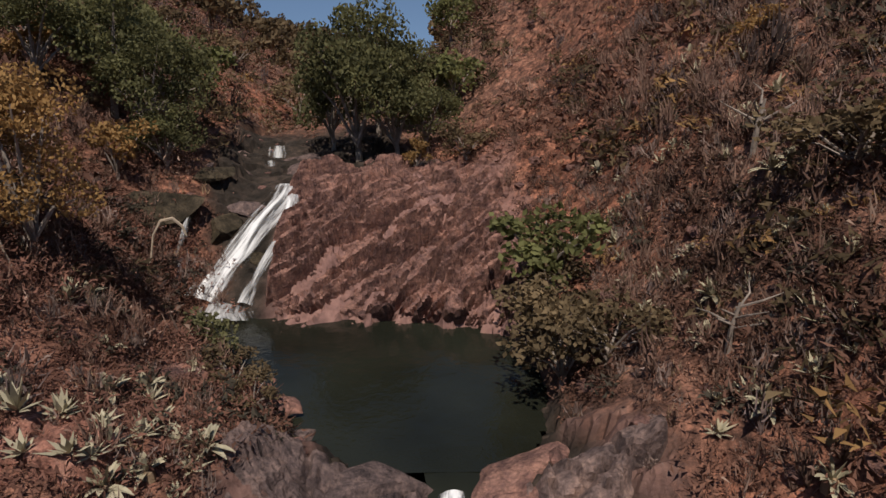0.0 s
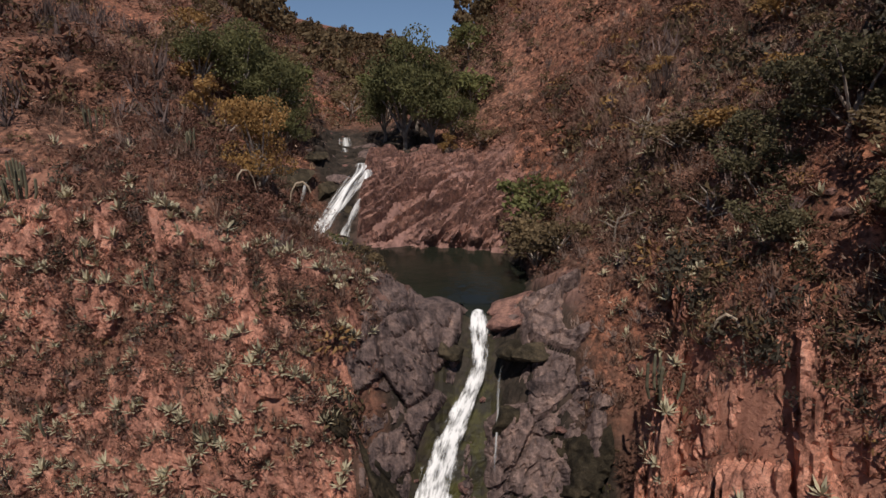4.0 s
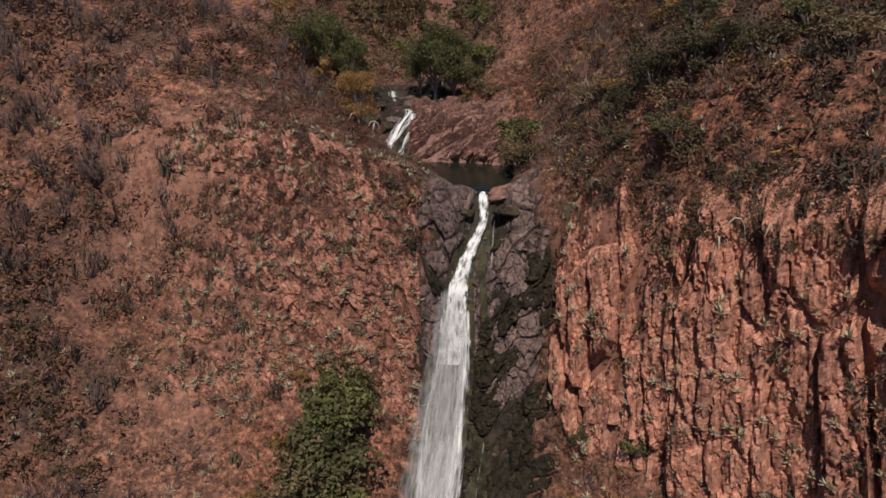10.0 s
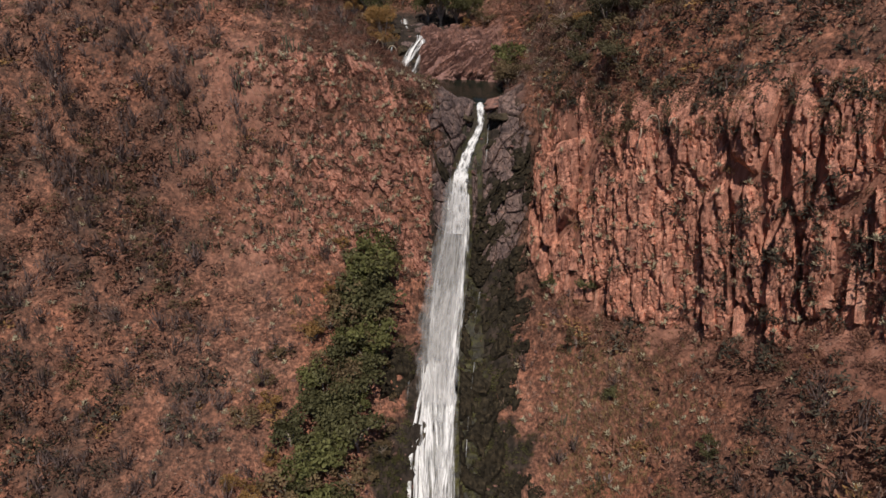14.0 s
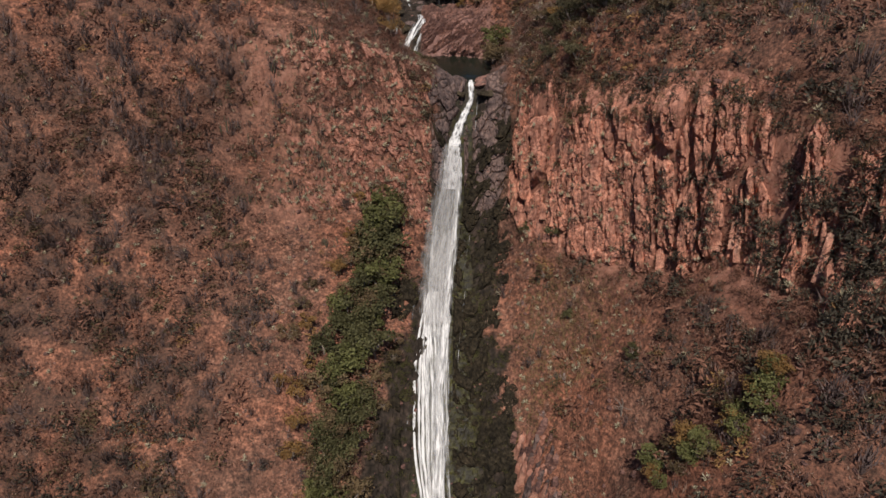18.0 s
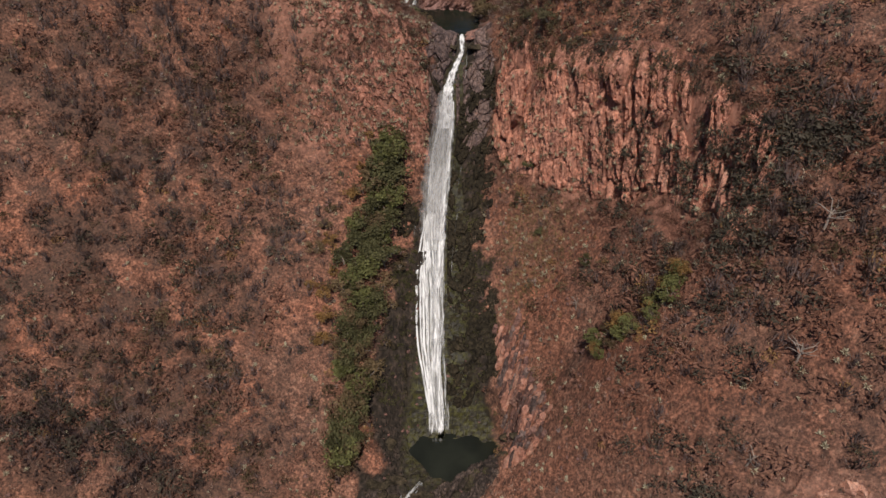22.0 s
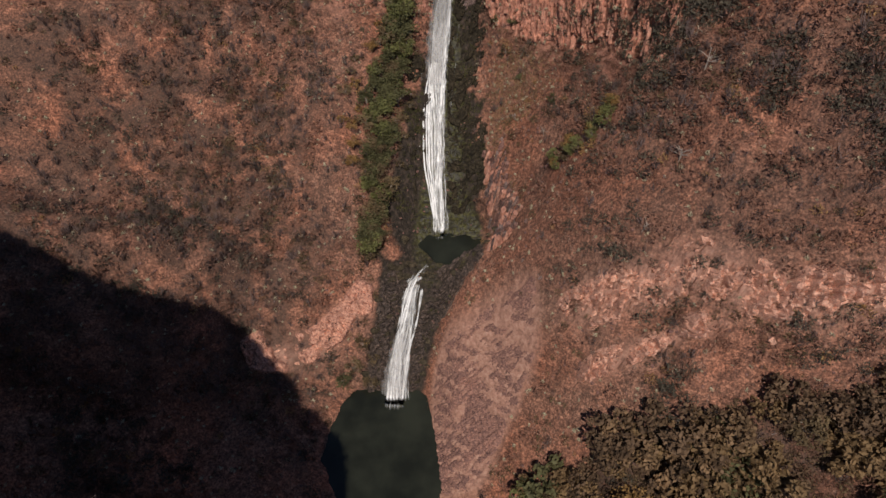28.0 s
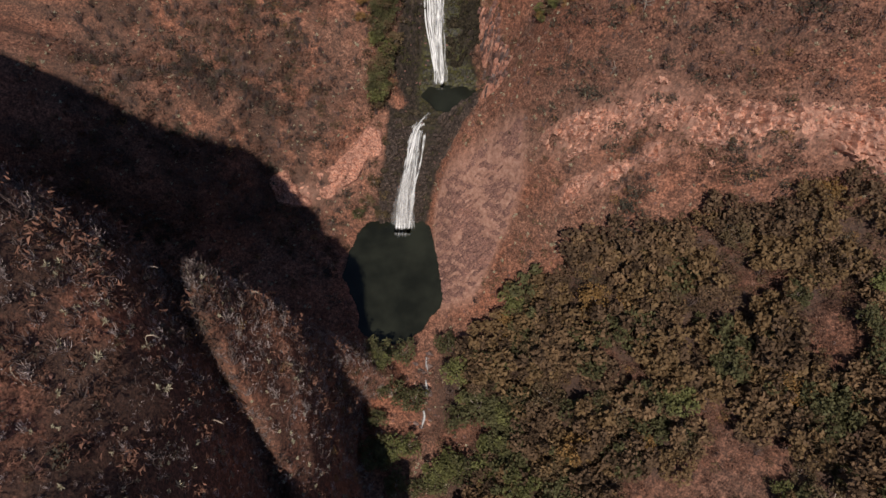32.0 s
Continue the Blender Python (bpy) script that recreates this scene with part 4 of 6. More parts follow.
# an upright wall of broken columns on the right of the middle pool
pool_wall = tagged(new("cliff_pool"), "dark columnar rock wall over the plunge pool", "cliff", kind="structure")
WALL_COLUMNS = [mesh_of("rock_column", *column_form(rng), m) for m in (rose_rock, left_rock, rose_rock, grey_rock, left_rock) for _ in range(2)]
for k in range(240):
    u = rng.uniform(0, 1)
    y = -50 - 30 * u
    inner = float(between(np.array([y]), (-80, 7.5), (-74, 10.0), (-66, 9.2), (-56, 7.6), (-50, 6.8))[0])
    back = rng.uniform(0, 1) ** 1.5
    x = inner + 5.5 * back
    foot = float(base_height(np.array([x]), np.array([y]))[0][0])
    wide = rng.uniform(0.4, 0.95)
    ob = new("rock_column", WALL_COLUMNS[rng.integers(10)])
    ob.parent = pool_wall
    ob.matrix_world = pose(x, y, foot - 1.0, rng.uniform(-8, 2), 8 + rng.uniform(-4, 4), 0) @ pose(0, 0, 0, 0, 0, rng.uniform(0, 360)) @ Matrix.Diagonal((wide * 1.1, wide, rng.uniform(3.2, 6.2) * (1 - 0.4 * back), 1))


def slope_face(parent, mat, x0, x1, y0, y1, fine, blocks, depth, mask, lift=0.3, turn=0.35, seed=31, rough=(1.7, 0.9, 0.3), cracks=(0.6, 0.3)):
    """Broken rock laid over a slope: columns of places evenly spaced down the slope between y0 and y1, each block pushed out by its own amount."""
    face_x = np.arange(x0, x1, fine)
    fy = np.linspace(y0, y1, 300)
    lengths, lines = [], []
    for x in face_x:
        fz, _ = base_height(np.full(300, x), fy)
        lengths.append(np.r_[0, np.cumsum(np.hypot(np.diff(fy), np.diff(fz)))])
        lines.append(fz)
    rows = int(np.median([s[-1] for s in lengths]) / fine)
    rise = np.linspace(0, 1, rows)
    grid = np.zeros((rows, len(face_x), 3))
    for k, x in enumerate(face_x):
        s = rise * lengths[k][-1]
        grid[:, k] = np.stack([np.full(rows, x), np.interp(s, lengths[k], fy), np.interp(s, lengths[k], lines[k])], -1)
    fx, gy, gz = grid[..., 0], grid[..., 1], grid[..., 2]
    down = np.cumsum(np.r_[np.zeros((1, len(face_x))), np.linalg.norm(np.diff(grid, axis=0), axis=-1)], axis=0)
    wob = 0.5 * fbm(fx.ravel(), down.ravel(), 4, 3, seed + 180).reshape(fx.shape)
    c, s = math.cos(turn), math.sin(turn)
    u, v = (fx * c - down * s + wob).ravel(), (fx * s + down * c + wob).ravel()
    w, h = blocks
    big, big_gap = (q.reshape(fx.shape) for q in cells(u / w, v / h, seed))
    mid, mid_gap = (q.reshape(fx.shape) for q in cells(u / (w * 0.4), v / (h * 0.42), seed + 1))
    chip, _ = (q.reshape(fx.shape) for q in cells(u / (w * 0.16), v / (h * 0.2), seed + 2))
    push = rough[0] * (big - 0.4) + rough[1] * (mid - 0.5) + rough[2] * (chip - 0.5) - cracks[0] * (1 - step(0, 0.12, big_gap)) - cracks[1] * (1 - step(0, 0.12, mid_gap))
    ends = (step(0.0, 0.1, rise) * (1 - step(0.88, 1.0, rise)))[:, None] * step(x0, x0 + 1.5, fx) * (1 - step(x1 - 1.5, x1 - 0.2, fx))
    ends = ends * mask(fx, gy, gz)
    push = depth * (push + lift) * ends - 1.4 * (1 - ends)
    way = np.gradient(grid, axis=0)
    out = np.stack([0 * fx, way[..., 2], -way[..., 1]], -1)
    out /= np.linalg.norm(out, axis=-1, keepdims=True) + 1e-9
    out *= np.sign(out[..., 2:3] + 1e-6)
    return face_sheet("rock_face", grid, push[..., None] * out, mat, parent)


def patchy(x, y, size, seed, low=-0.35, high=0.2):
    return step(low, high, fbm(np.ravel(x), np.ravel(y), size, 3, seed)).reshape(np.shape(x))


def off_stream(x, y):
    """Nought where the falling water runs, one beside it."""
    mid = between(np.ravel(y), (-66, -5.6), (-54, -6.5), (-33, -6.6), (-23, -6.2), (-14.6, -4.8), (-10.6, -3.3), (-6.3, -2.6), (-4, -0.9), (-2.6, -0.2), (3, 0.1)).reshape(np.shape(x))
    half = between(np.ravel(y), (-66, 2.2), (-33, 2.8), (-14, 2.2), (-4, 0.7), (3, 0.55)).reshape(np.shape(x))
    left = 3.2 * step(-24, -32, y)
    return step(0, 0.6, np.abs(x - mid + 0.5 * left) - half - 0.5 * left)


cliff_left = tagged(new("cliff_left"), "blocky red rock face with ledges beside the fall", "cliff", kind="structure")
LEFT_FACE = slope_face(cliff_left, left_rock, -46, -6.5, 0.5, -17, 0.2, (1.7, 2.9), 0.55, lambda x, y, z: np.maximum(patchy(x, z, 9, 213, -0.6, -0.15), step(-30, -22, x)) * (1 - 0.5 * step(24, 44, -x)), 0.35, 0.35, 31)
slope_face(cliff_left, grey_rock, -12, 0.6, 3.6, -12, 0.15, (2.6, 4.6), 0.85, lambda x, y, z: off_stream(x, y) * step(-10, -6, x + 2 * patchy(x, y, 3, 231)) * step(0.3, 0.9, z - 0.2 * (y > 0)) ** (y > 0.5), 0.4, -0.35, 41, (1.25, 0.65, 0.34))
wet_cliff = tagged(new("cliff_wet"), "black wet rock wall behind the falling water", "cliff", kind="structure")
slope_face(wet_cliff, black_rock, -22, 12, -5, -64, 0.3, (2.6, 3.0), 0.8, lambda x, y, z: off_stream(x, y) * step(-1, 2, x - 7 * patchy(x, y, 6, 239) + 3.5 - between(np.ravel(y), (-64, -18), (-50, -17), (-25, -12), (-8, -8)).reshape(x.shape)) *
           (1 - step(-1, 1.5, x + 6 * patchy(x, y, 6, 237) - 3 - between(np.ravel(y), (-64, 7.5), (-50, 5.5), (-22, 7), (-8, 6)).reshape(x.shape))), 0.3, 0.1, 51)
slope_face(wet_cliff, grey_rock, -0.6, 12.5, 1.6, -15, 0.15, (2.4, 4.2), 0.85, lambda x, y, z: off_stream(x, y) * (1 - step(6.5, 9.0, x + 2 * patchy(x, y, 3, 233))) * step(0.2, 0.8, z) ** (y > 0.5) * (1 - step(0, 0.8, 3.2 - x) * step(1.6, 2.2, -y) * (1 - step(4, 5, -y))), 0.4, 0.3, 61, (1.25, 0.65, 0.34))
dome_rock = tagged(new("rock_dome"), "rose-coloured rock dome with long slanting beds", "rock", kind="structure")
slope_face(dome_rock, rose_rock, -11.5, 7, 34, 12.2, 0.14, (6.5, 1.15), 0.95, lambda x, y, z: step(-0.6, 0.6, x + 10.2 + 0.16 * (y - 16)) * (1 - step(4, 6.5, x + patchy(x, y, 3, 235))) * step(0.0, 0.5, z), 0.4, 0.8, 71, (1.5, 1.15, 0.5), (1.1, 0.7))
dam = tagged(new("rock_ledge"), "dark broken ledge between the two lower falls", "rock", kind="structure")
slope_face(dam, ledge_rock, -28, 11, -74.5, -108, 0.25, (2.4, 1.5), 1.0, lambda x, y, z: step(0, 1.5, np.abs(x - between(np.ravel(y), (-108, -18), (-90, -15.4), (-79, -10)).reshape(x.shape)) - 2.2) *
           step(-1, 1, x - between(np.ravel(y), (-108, -27), (-90, -24), (-75, -22)).reshape(x.shape)) * (1 - step(-1.5, 1, x - between(np.ravel(y), (-108, -12), (-98, -10), (-90, -3), (-80, 7.5)).reshape(x.shape))), 0.4, 0.2, 81)
band = tagged(new("crag_band"), "orange crags breaking out of the right slope", "cliff", kind="structure")
slope_face(band, pale_rock, 20, 104, -92, -136, 0.4, (1.8, 3.6), 2.2, lambda x, y, z: step(0.16, 0.5, crag_band(x.ravel(), y.ravel()).reshape(x.shape) * (0.35 + 0.75 * patchy(x, y, 4, 241, -0.3, 0.25))), 0.5, 0.2, 91)
slope_face(band, rose_rock, -9, 24, -86, -142, 0.34, (5.0, 0.9), 0.4, lambda x, y, z: zones(x.ravel(), y.ravel())[5].reshape(x.shape) * patchy(x, y, 5, 245, -0.75, -0.4), 0.35, 0.35, 111, (0.9, 0.7, 0.3))
slope_face(band, pale_rock, -84, -22, -78, -110, 0.4, (3.2, 2.0), 0.7, lambda x, y, z: step(0.3, 0.6, bank_band(x.ravel(), y.ravel()).reshape(x.shape) * (0.3 + patchy(x, y, 7, 243, -0.3, 0.3))), 0.3, 0.2, 101)


# ---- scattered plants ----
def twig_form(rng, stems, leaves, leaf, reach=1.0, low=0.15):
    """A bush of thin stems with small leaves or dry tips towards their ends: places and triangles, about one metre tall."""
    v, f = [], []

    def tri(a, b, c):
        f.append([len(v), len(v) + 1, len(v) + 2])
        v.extend([a, b, c])

    for _ in range(stems):
        az, up = rng.uniform(0, 2 * np.pi), rng.uniform(low, 1.0)
        d = np.array([np.cos(az) * (1 - up) * reach, np.sin(az) * (1 - up) * reach, 0.35 + 0.65 * up]) * rng.uniform(0.7, 1.1)
        mid = d * 0.5 + rng.normal(size=3) * 0.07
        w = np.cross(d, rng.normal(size=3))
        w *= 0.022 / np.linalg.norm(w)
        tri(-w, w, mid)
        tri(mid - w, mid + w, d)
    for _ in range(leaves):
        az, up = rng.uniform(0, 2 * np.pi), rng.uniform(low, 1.0)
        r = rng.uniform(0.55, 1.05)
        p = np.array([np.cos(az) * (1 - up * up) ** 0.5 * 0.62 * reach * r, np.sin(az) * (1 - up * up) ** 0.5 * 0.62 * reach * r, (0.15 + 0.8 * up) * r])
        a, b = rng.normal(size=3), rng.normal(size=3)
        a *= leaf / np.linalg.norm(a)
        b *= leaf * 0.7 / np.linalg.norm(b)
        tri(p - a, p + a, p + b)
    return np.array(v), np.array(f)


def grass_form(rng, blades):
    v, f = [], []
    for _ in range(blades):
        az, out = rng.uniform(0, 2 * np.pi), rng.uniform(0.1, 0.6)
        base = np.array([*rng.normal(size=2) * 0.22, 0])
        tip = base + np.array([np.cos(az) * out, np.sin(az) * out, rng.uniform(0.4, 1.0)])
        w = np.array([-np.sin(az), np.cos(az), 0]) * 0.05
        f.append([len(v), len(v) + 1, len(v) + 2])
        v.extend([base - w, base + w, tip])
    return np.array(v), np.array(f)


def leaf_blade(length, width, rise, droop):
    """One thick pointed leaf that leaves the middle of a rosette along +x."""
    u = np.array([0, 0.3, 0.62, 0.85, 1.0])
    half = np.array([0.55, 1.0, 0.9, 0.5, 0.03]) * width / 2
    x = u * length * np.cos(rise)
    z = u * length * np.sin(rise) - droop * length * u**2.4
    v = []
    for k in range(5):
        v += [[x[k], -half[k], z[k] + half[k] * 0.5], [x[k], 0, z[k]], [x[k], half[k], z[k] + half[k] * 0.5]]
    f = []
    for k in range(4):
        a = 3 * k
        f += [[a, a + 3, a + 4], [a, a + 4, a + 1], [a + 1, a + 4, a + 5], [a + 1, a + 5, a + 2]]
    return np.array(v, float), np.array(f)


def spin(v, az):
    c, s = math.cos(az), math.sin(az)
    return v @ np.array([[c, s, 0], [-s, c, 0], [0, 0, 1]])


def scatter_mesh(name, forms, places, sizes, mat, rng, tall=(0.8, 1.3), lean=0.12):
    """One joined mesh of many plants: each takes one of the forms, turned and scaled, on its place."""
    vs, fs, n = [], [], 0
    pick = rng.integers(len(forms), size=len(places))
    for k, (fv, ff) in enumerate(forms):
        p, s = places[pick == k], sizes[pick == k]
        m = len(p)
        if not m:
            continue
        az = rng.uniform(0, 2 * np.pi, m)
        c, d = np.cos(az), np.sin(az)
        h = rng.uniform(*tall, m)
        x = fv[None, :, 0] * c[:, None] - fv[None, :, 1] * d[:, None]
        y = fv[None, :, 0] * d[:, None] + fv[None, :, 1] * c[:, None]
        z = fv[None, :, 2] * h[:, None]
        x = x + z * rng.normal(size=(m, 1)) * lean
        y = y + z * rng.normal(size=(m, 1)) * lean
        v = np.stack([x, y, z], -1) * s[:, None, None] + p[:, None]
        vs.append(v.reshape(-1, 3))
        fs.append((ff[None] + (np.arange(m) * len(fv))[:, None, None] + n).reshape(-1, 3))
        n += m * len(fv)
    return mesh_of(name, np.concatenate(vs), np.concatenate(fs), mat)


# how likely each patch of the land is to bear plants
CENTRE = LAND[QUADS].mean(1)
EDGE_A, EDGE_B = LAND[QUADS[:, 1]] - LAND[QUADS[:, 0]], LAND[QUADS[:, 3]] - LAND[QUADS[:, 0]]
NORMAL = np.cross(EDGE_A, EDGE_B)
AREA = np.linalg.norm(NORMAL, axis=1)
NEAR = (np.abs(CENTRE[:, 0]) < 125) & (CENTRE[:, 1] > -222) & (CENTRE[:, 1] < 240)
Q0 = QUADS[:, 0]
QB, QL, QR, QC, QK, QH, QD = (zone[Q0] for zone in ZONE)
WATER = ((CENTRE[:, 2] < 0.15) & (CENTRE[:, 1] > 0) & (CENTRE[:, 1] < 20)) | ((CENTRE[:, 2] < -66) & (CENTRE[:, 1] > -78) & (np.abs(CENTRE[:, 0] + 3) < 12)) | ((CENTRE[:, 2] < -87.2) & (np.abs(CENTRE[:, 1] + 126) < 30))
OPEN = NEAR * (1 - np.clip(QB + QD + QH, 0, 1)) * (1 - 0.85 * np.clip(QC + QK, 0, 1)) * (1 - 0.5 * QR) * (1 - 0.15 * QL) * ~WATER
PATCH = fbm(CENTRE[:, 0], CENTRE[:, 1], 13, 4, 101)
PATCH2 = fbm(CENTRE[:, 0] + 0.5 * CENTRE[:, 2], CENTRE[:, 1], 11, 4, 111)
FOREST = step(1, -5, CENTRE[:, 1] - wood_line(CENTRE[:, 0])) * step(-3, 6, CENTRE[:, 0]) * NEAR
GROVE = FOREST * thicket(CENTRE[:, 0], CENTRE[:, 1])
KNOLL = step(-150, -156, CENTRE[:, 1]) * (1 - step(-26, -20, CENTRE[:, 0])) * NEAR


def places_for(count, weight, rng):
    p = AREA * np.maximum(weight, 0)
    k = rng.choice(len(p), size=count, p=p / p.sum())
    jitter = rng.uniform(0, 1, (count, 2))
    return LAND[QUADS[k, 0]] + EDGE_A[k] * jitter[:, :1] + EDGE_B[k] * jitter[:, 1:] - [0, 0, 0.06]


rng = np.random.default_rng(11)
brown_scrub = plain("dry_brown_scrub", (0.15, 0.074, 0.05), 0.9, 0.7, 0.12)
grey_scrub = plain("leafless_grey_scrub", (0.125, 0.088, 0.078), 0.9, 0.7, 0.12)
# paler leaf: sunlight on the crowns is put into the colour
wood_light = plain("sunlit_ochre_crowns", (0.22, 0.138, 0.075), 0.9, 0.6, 0.2, 0.2)
wood_brown = plain("ochre_brown_undergrowth", (0.14, 0.088, 0.052), 0.9, 0.65, 0.2, 0.15)
thorn = plain("thorn_twigs", (0.19, 0.115, 0.085), 0.9, 0.6, 0.25)
moss_leaf = plain("moss_and_fern", (0.075, 0.07, 0.026), 0.8, 0.5, 0.3, 0.2)
dark_scrub = plain("dark_evergreen_scrub", (0.084, 0.07, 0.05), 0.9, 0.5, 0.2, 0.15)
# pale twigs, brightened so that their colour carries sunlight on the knoll
lit_twigs = plain("sunlit_pale_twigs", (0.34, 0.275, 0.25), 0.9, 0.5, 0.3)
ochre_scrub = plain("ochre_scrub", (0.22, 0.125, 0.05), 0.9, 0.5, 0.25)
olive_scrub = plain("olive_scrub", (0.162, 0.115, 0.062), 0.85, 0.6, 0.2, 0.3)
straw = plain("dry_straw", (0.30, 0.20, 0.12), 0.9, 0.4, 0.3)
green_leaf = plain("green_leaf", (0.19, 0.19, 0.072), 0.7, 0.5, 0.4, 0.4)
dark_leaf = plain("dark_green_leaf", (0.125, 0.118, 0.054), 0.7, 0.5, 0.4, 0.35)
ochre_leaf = plain("ochre_olive_leaf", (0.195, 0.125, 0.062), 0.8, 0.5, 0.3, 0.3)
yellow_leaf = plain("yellow_leaf", (0.30, 0.175, 0.065), 0.8, 0.45, 0.4, 0.3)
bark = plain("pale_bark", (0.28, 0.23, 0.19), 0.9, 0.35, 2.0)
agave_leaf = plain("grey_green_agave", (0.37, 0.325, 0.22), 0.6, 0.35, 1.2)
agave_dry = plain("dry_agave_skirt", (0.26, 0.18, 0.11), 0.9, 0.35, 2.0)
cactus_skin = plain("dusty_cactus_green", (0.125, 0.115, 0.075), 0.8, 0.3, 1.5)

TWIGS = [twig_form(rng, 12, 46, 0.125, 1.2, 0.05) for _ in range(5)]
CLUMPS = [twig_form(rng, 7, 34, 0.185, 1.25, 0.0) for _ in range(6)]
BARE = [twig_form(rng, 26, 12, 0.07, 0.9, 0.3) for _ in range(4)]
LEAFY = [twig_form(rng, 4, 60, 0.185, 1.3, 0.0) for _ in range(5)]
TUFTS = [grass_form(rng, 9) for _ in range(4)]
CLOSE = 0.25 + 0.75 * step(-200, -150, CENTRE[:, 1]) * (1 - step(40, 110, CENTRE[:, 1])) * (1 - step(70, 120, np.abs(CENTRE[:, 0])))
NEARER = 1 + 1.5 * step(-26, -6, CENTRE[:, 1]) * (1 - step(30, 60, CENTRE[:, 1])) * (np.abs(CENTRE[:, 0]) < 40)
DUSK = step(8, 13, CENTRE[:, 0]) * step(-34, -24, CENTRE[:, 1]) * (1 - step(25, 45, CENTRE[:, 1]))
VALLEY = step(32, 42, CENTRE[:, 1]) * step(-45, -30, CENTRE[:, 0]) * (1 - step(0, 14, CENTRE[:, 0]))


def stuff(name, forms, count, weight, low, high, mat, label, category, tall=(0.7, 1.2)):
    p = places_for(count, weight * CLOSE, rng)
    s = low + (high - low) * rng.uniform(0, 1, count) ** 1.6
    return tagged(new(name, scatter_mesh(name, forms, p, s, mat, rng, tall)), label, category, kind="stuff")


LIP = step(-30, -12, CENTRE[:, 1]) * (1 - step(28, 45, CENTRE[:, 1])) * (np.abs(CENTRE[:, 0]) < 34)
QLITSHADE = LAYERS["litter"][Q0]
OUTER = 0.5 + 1.3 * step(18, 55, np.abs(CENTRE[:, 0] + 2)) + 0.9 * step(30, 55, CENTRE[:, 0]) * (CENTRE[:, 1] < -30) + 1.2 * step(26, 42, CENTRE[:, 0]) * (CENTRE[:, 1] < -58) * (CENTRE[:, 1] > -104)
THICK = OPEN * LIP * (0.35 + 1.2 * step(6, 12, CENTRE[:, 0]) + 0.8 * step(-26, -14, -np.abs(CENTRE[:, 0] + 20)) * (CENTRE[:, 0] < -9)) * (0.3 + step(-0.3, 0.2, PATCH2))
stuff("thorn_thicket", BARE, 3400, THICK, 0.7, 2.2, thorn, "wispy reddish-brown thorn thicket round the pool", "scrub", (0.6, 1.1))
# dark leaves here also stand in for shade lying on the upper right slope
stuff("dark_scrub", LEAFY, 800, OPEN * step(17, 27, CENTRE[:, 0]) * step(-36, -26, CENTRE[:, 1]) * (1 - step(8, 22, CENTRE[:, 1])) * (CENTRE[:, 0] < 70), 0.8, 2.6, dark_scrub, "dark scrub that also stands for shade high on the right slope", "shrub", (0.6, 1.0))
stuff("dry_scrub", TWIGS, 4200, OPEN * LIP * (0.45 + step(-0.4, 0.3, PATCH)), 0.5, 1.7, brown_scrub, "reddish-brown dry scrub round the pool and the lip", "scrub", (0.6, 1.0))
stuff("dry_scrub", CLUMPS, 6500, OPEN * (1 - 0.7 * LIP) * OUTER * (0.22 + step(-0.25, 0.2, PATCH) + QLITSHADE) * (1 - 0.8 * FOREST), 0.9, 3.6, brown_scrub, "reddish-brown dry scrub covering the slopes", "scrub", (0.6, 1.0))
stuff("grey_scrub", BARE, 5600, OPEN * OUTER * (0.06 + step(0.0, 0.25, PATCH2) + 1.6 * QLITSHADE) * (1 - 0.8 * FOREST) * (1 + 1.2 * (CENTRE[:, 0] < -25)), 1.5, 4.2, grey_scrub, "leafless grey thorn scrub on the slopes", "scrub", (0.8, 1.3))
STRIP = step(7.75, 7.95, RUN[Q0]) * (1 - step(8.25, 8.5, RUN[Q0])) * step(-76, -68, CENTRE[:, 1]) * (1 - step(-8, -2, CENTRE[:, 1]))
FEET = step(6.6, 6.8, RUN[Q0]) * (1 - step(7.05, 7.15, RUN[Q0])) * step(-80, -70, CENTRE[:, 1]) * (1 - step(-12, -6, CENTRE[:, 1]))
stuff("dark_scrub", LEAFY, 500, OPEN * KNOLL * (CENTRE[:, 0] < -40), 0.8, 2.2, dark_scrub, "dark low scrub between the twigs of the knoll", "shrub", (0.6, 1.0))
stuff("dark_scrub", LEAFY, 1700, NEAR * ~WATER * (1 - QB) * (OPEN * OUTER * step(22, 45, np.abs(CENTRE[:, 0] + 4)) * step(0.1, 0.3, PATCH2 - 0.5 * PATCH) + 1.4 * STRIP + 0.5 * FEET + 0.5 * QLITSHADE * OPEN) * (CENTRE[:, 1] > -140) * (1 - step(-34, -24, CENTRE[:, 1])), 1.0, 3.2, dark_scrub, "dark evergreen scrub in the folds of the slopes", "shrub", (0.6, 1.0))
stuff("dry_scrub", TWIGS, 1500, NEAR * (STRIP + FEET), 0.6, 1.8, brown_scrub, "dry brown scrub along the top and foot of the cliff", "scrub", (0.6, 1.0))
stuff("dry_scrub", CLUMPS, 1600, OPEN * (FOREST - GROVE), 0.7, 2.2, brown_scrub, "reddish-brown dry scrub in the clearings of the woods", "scrub", (0.5, 0.9))
stuff("dry_scrub", CLUMPS, 1300, OPEN * KNOLL, 0.9, 2.8, brown_scrub, "reddish-brown dry scrub on the knoll", "scrub", (0.6, 1.0))
stuff("silver_scrub", BARE, 2600, OPEN * KNOLL, 1.2, 3.2, lit_twigs, "pale leafless thorn scrub on the knoll, brightened as if sunlit", "scrub", (0.8, 1.2))
stuff("grey_scrub", BARE, 1700, OPEN * KNOLL * (0.3 + (CENTRE[:, 0] < -42)), 1.6, 3.6, grey_scrub, "dense grey thorn scrub on the knoll", "scrub", (0.8, 1.2))
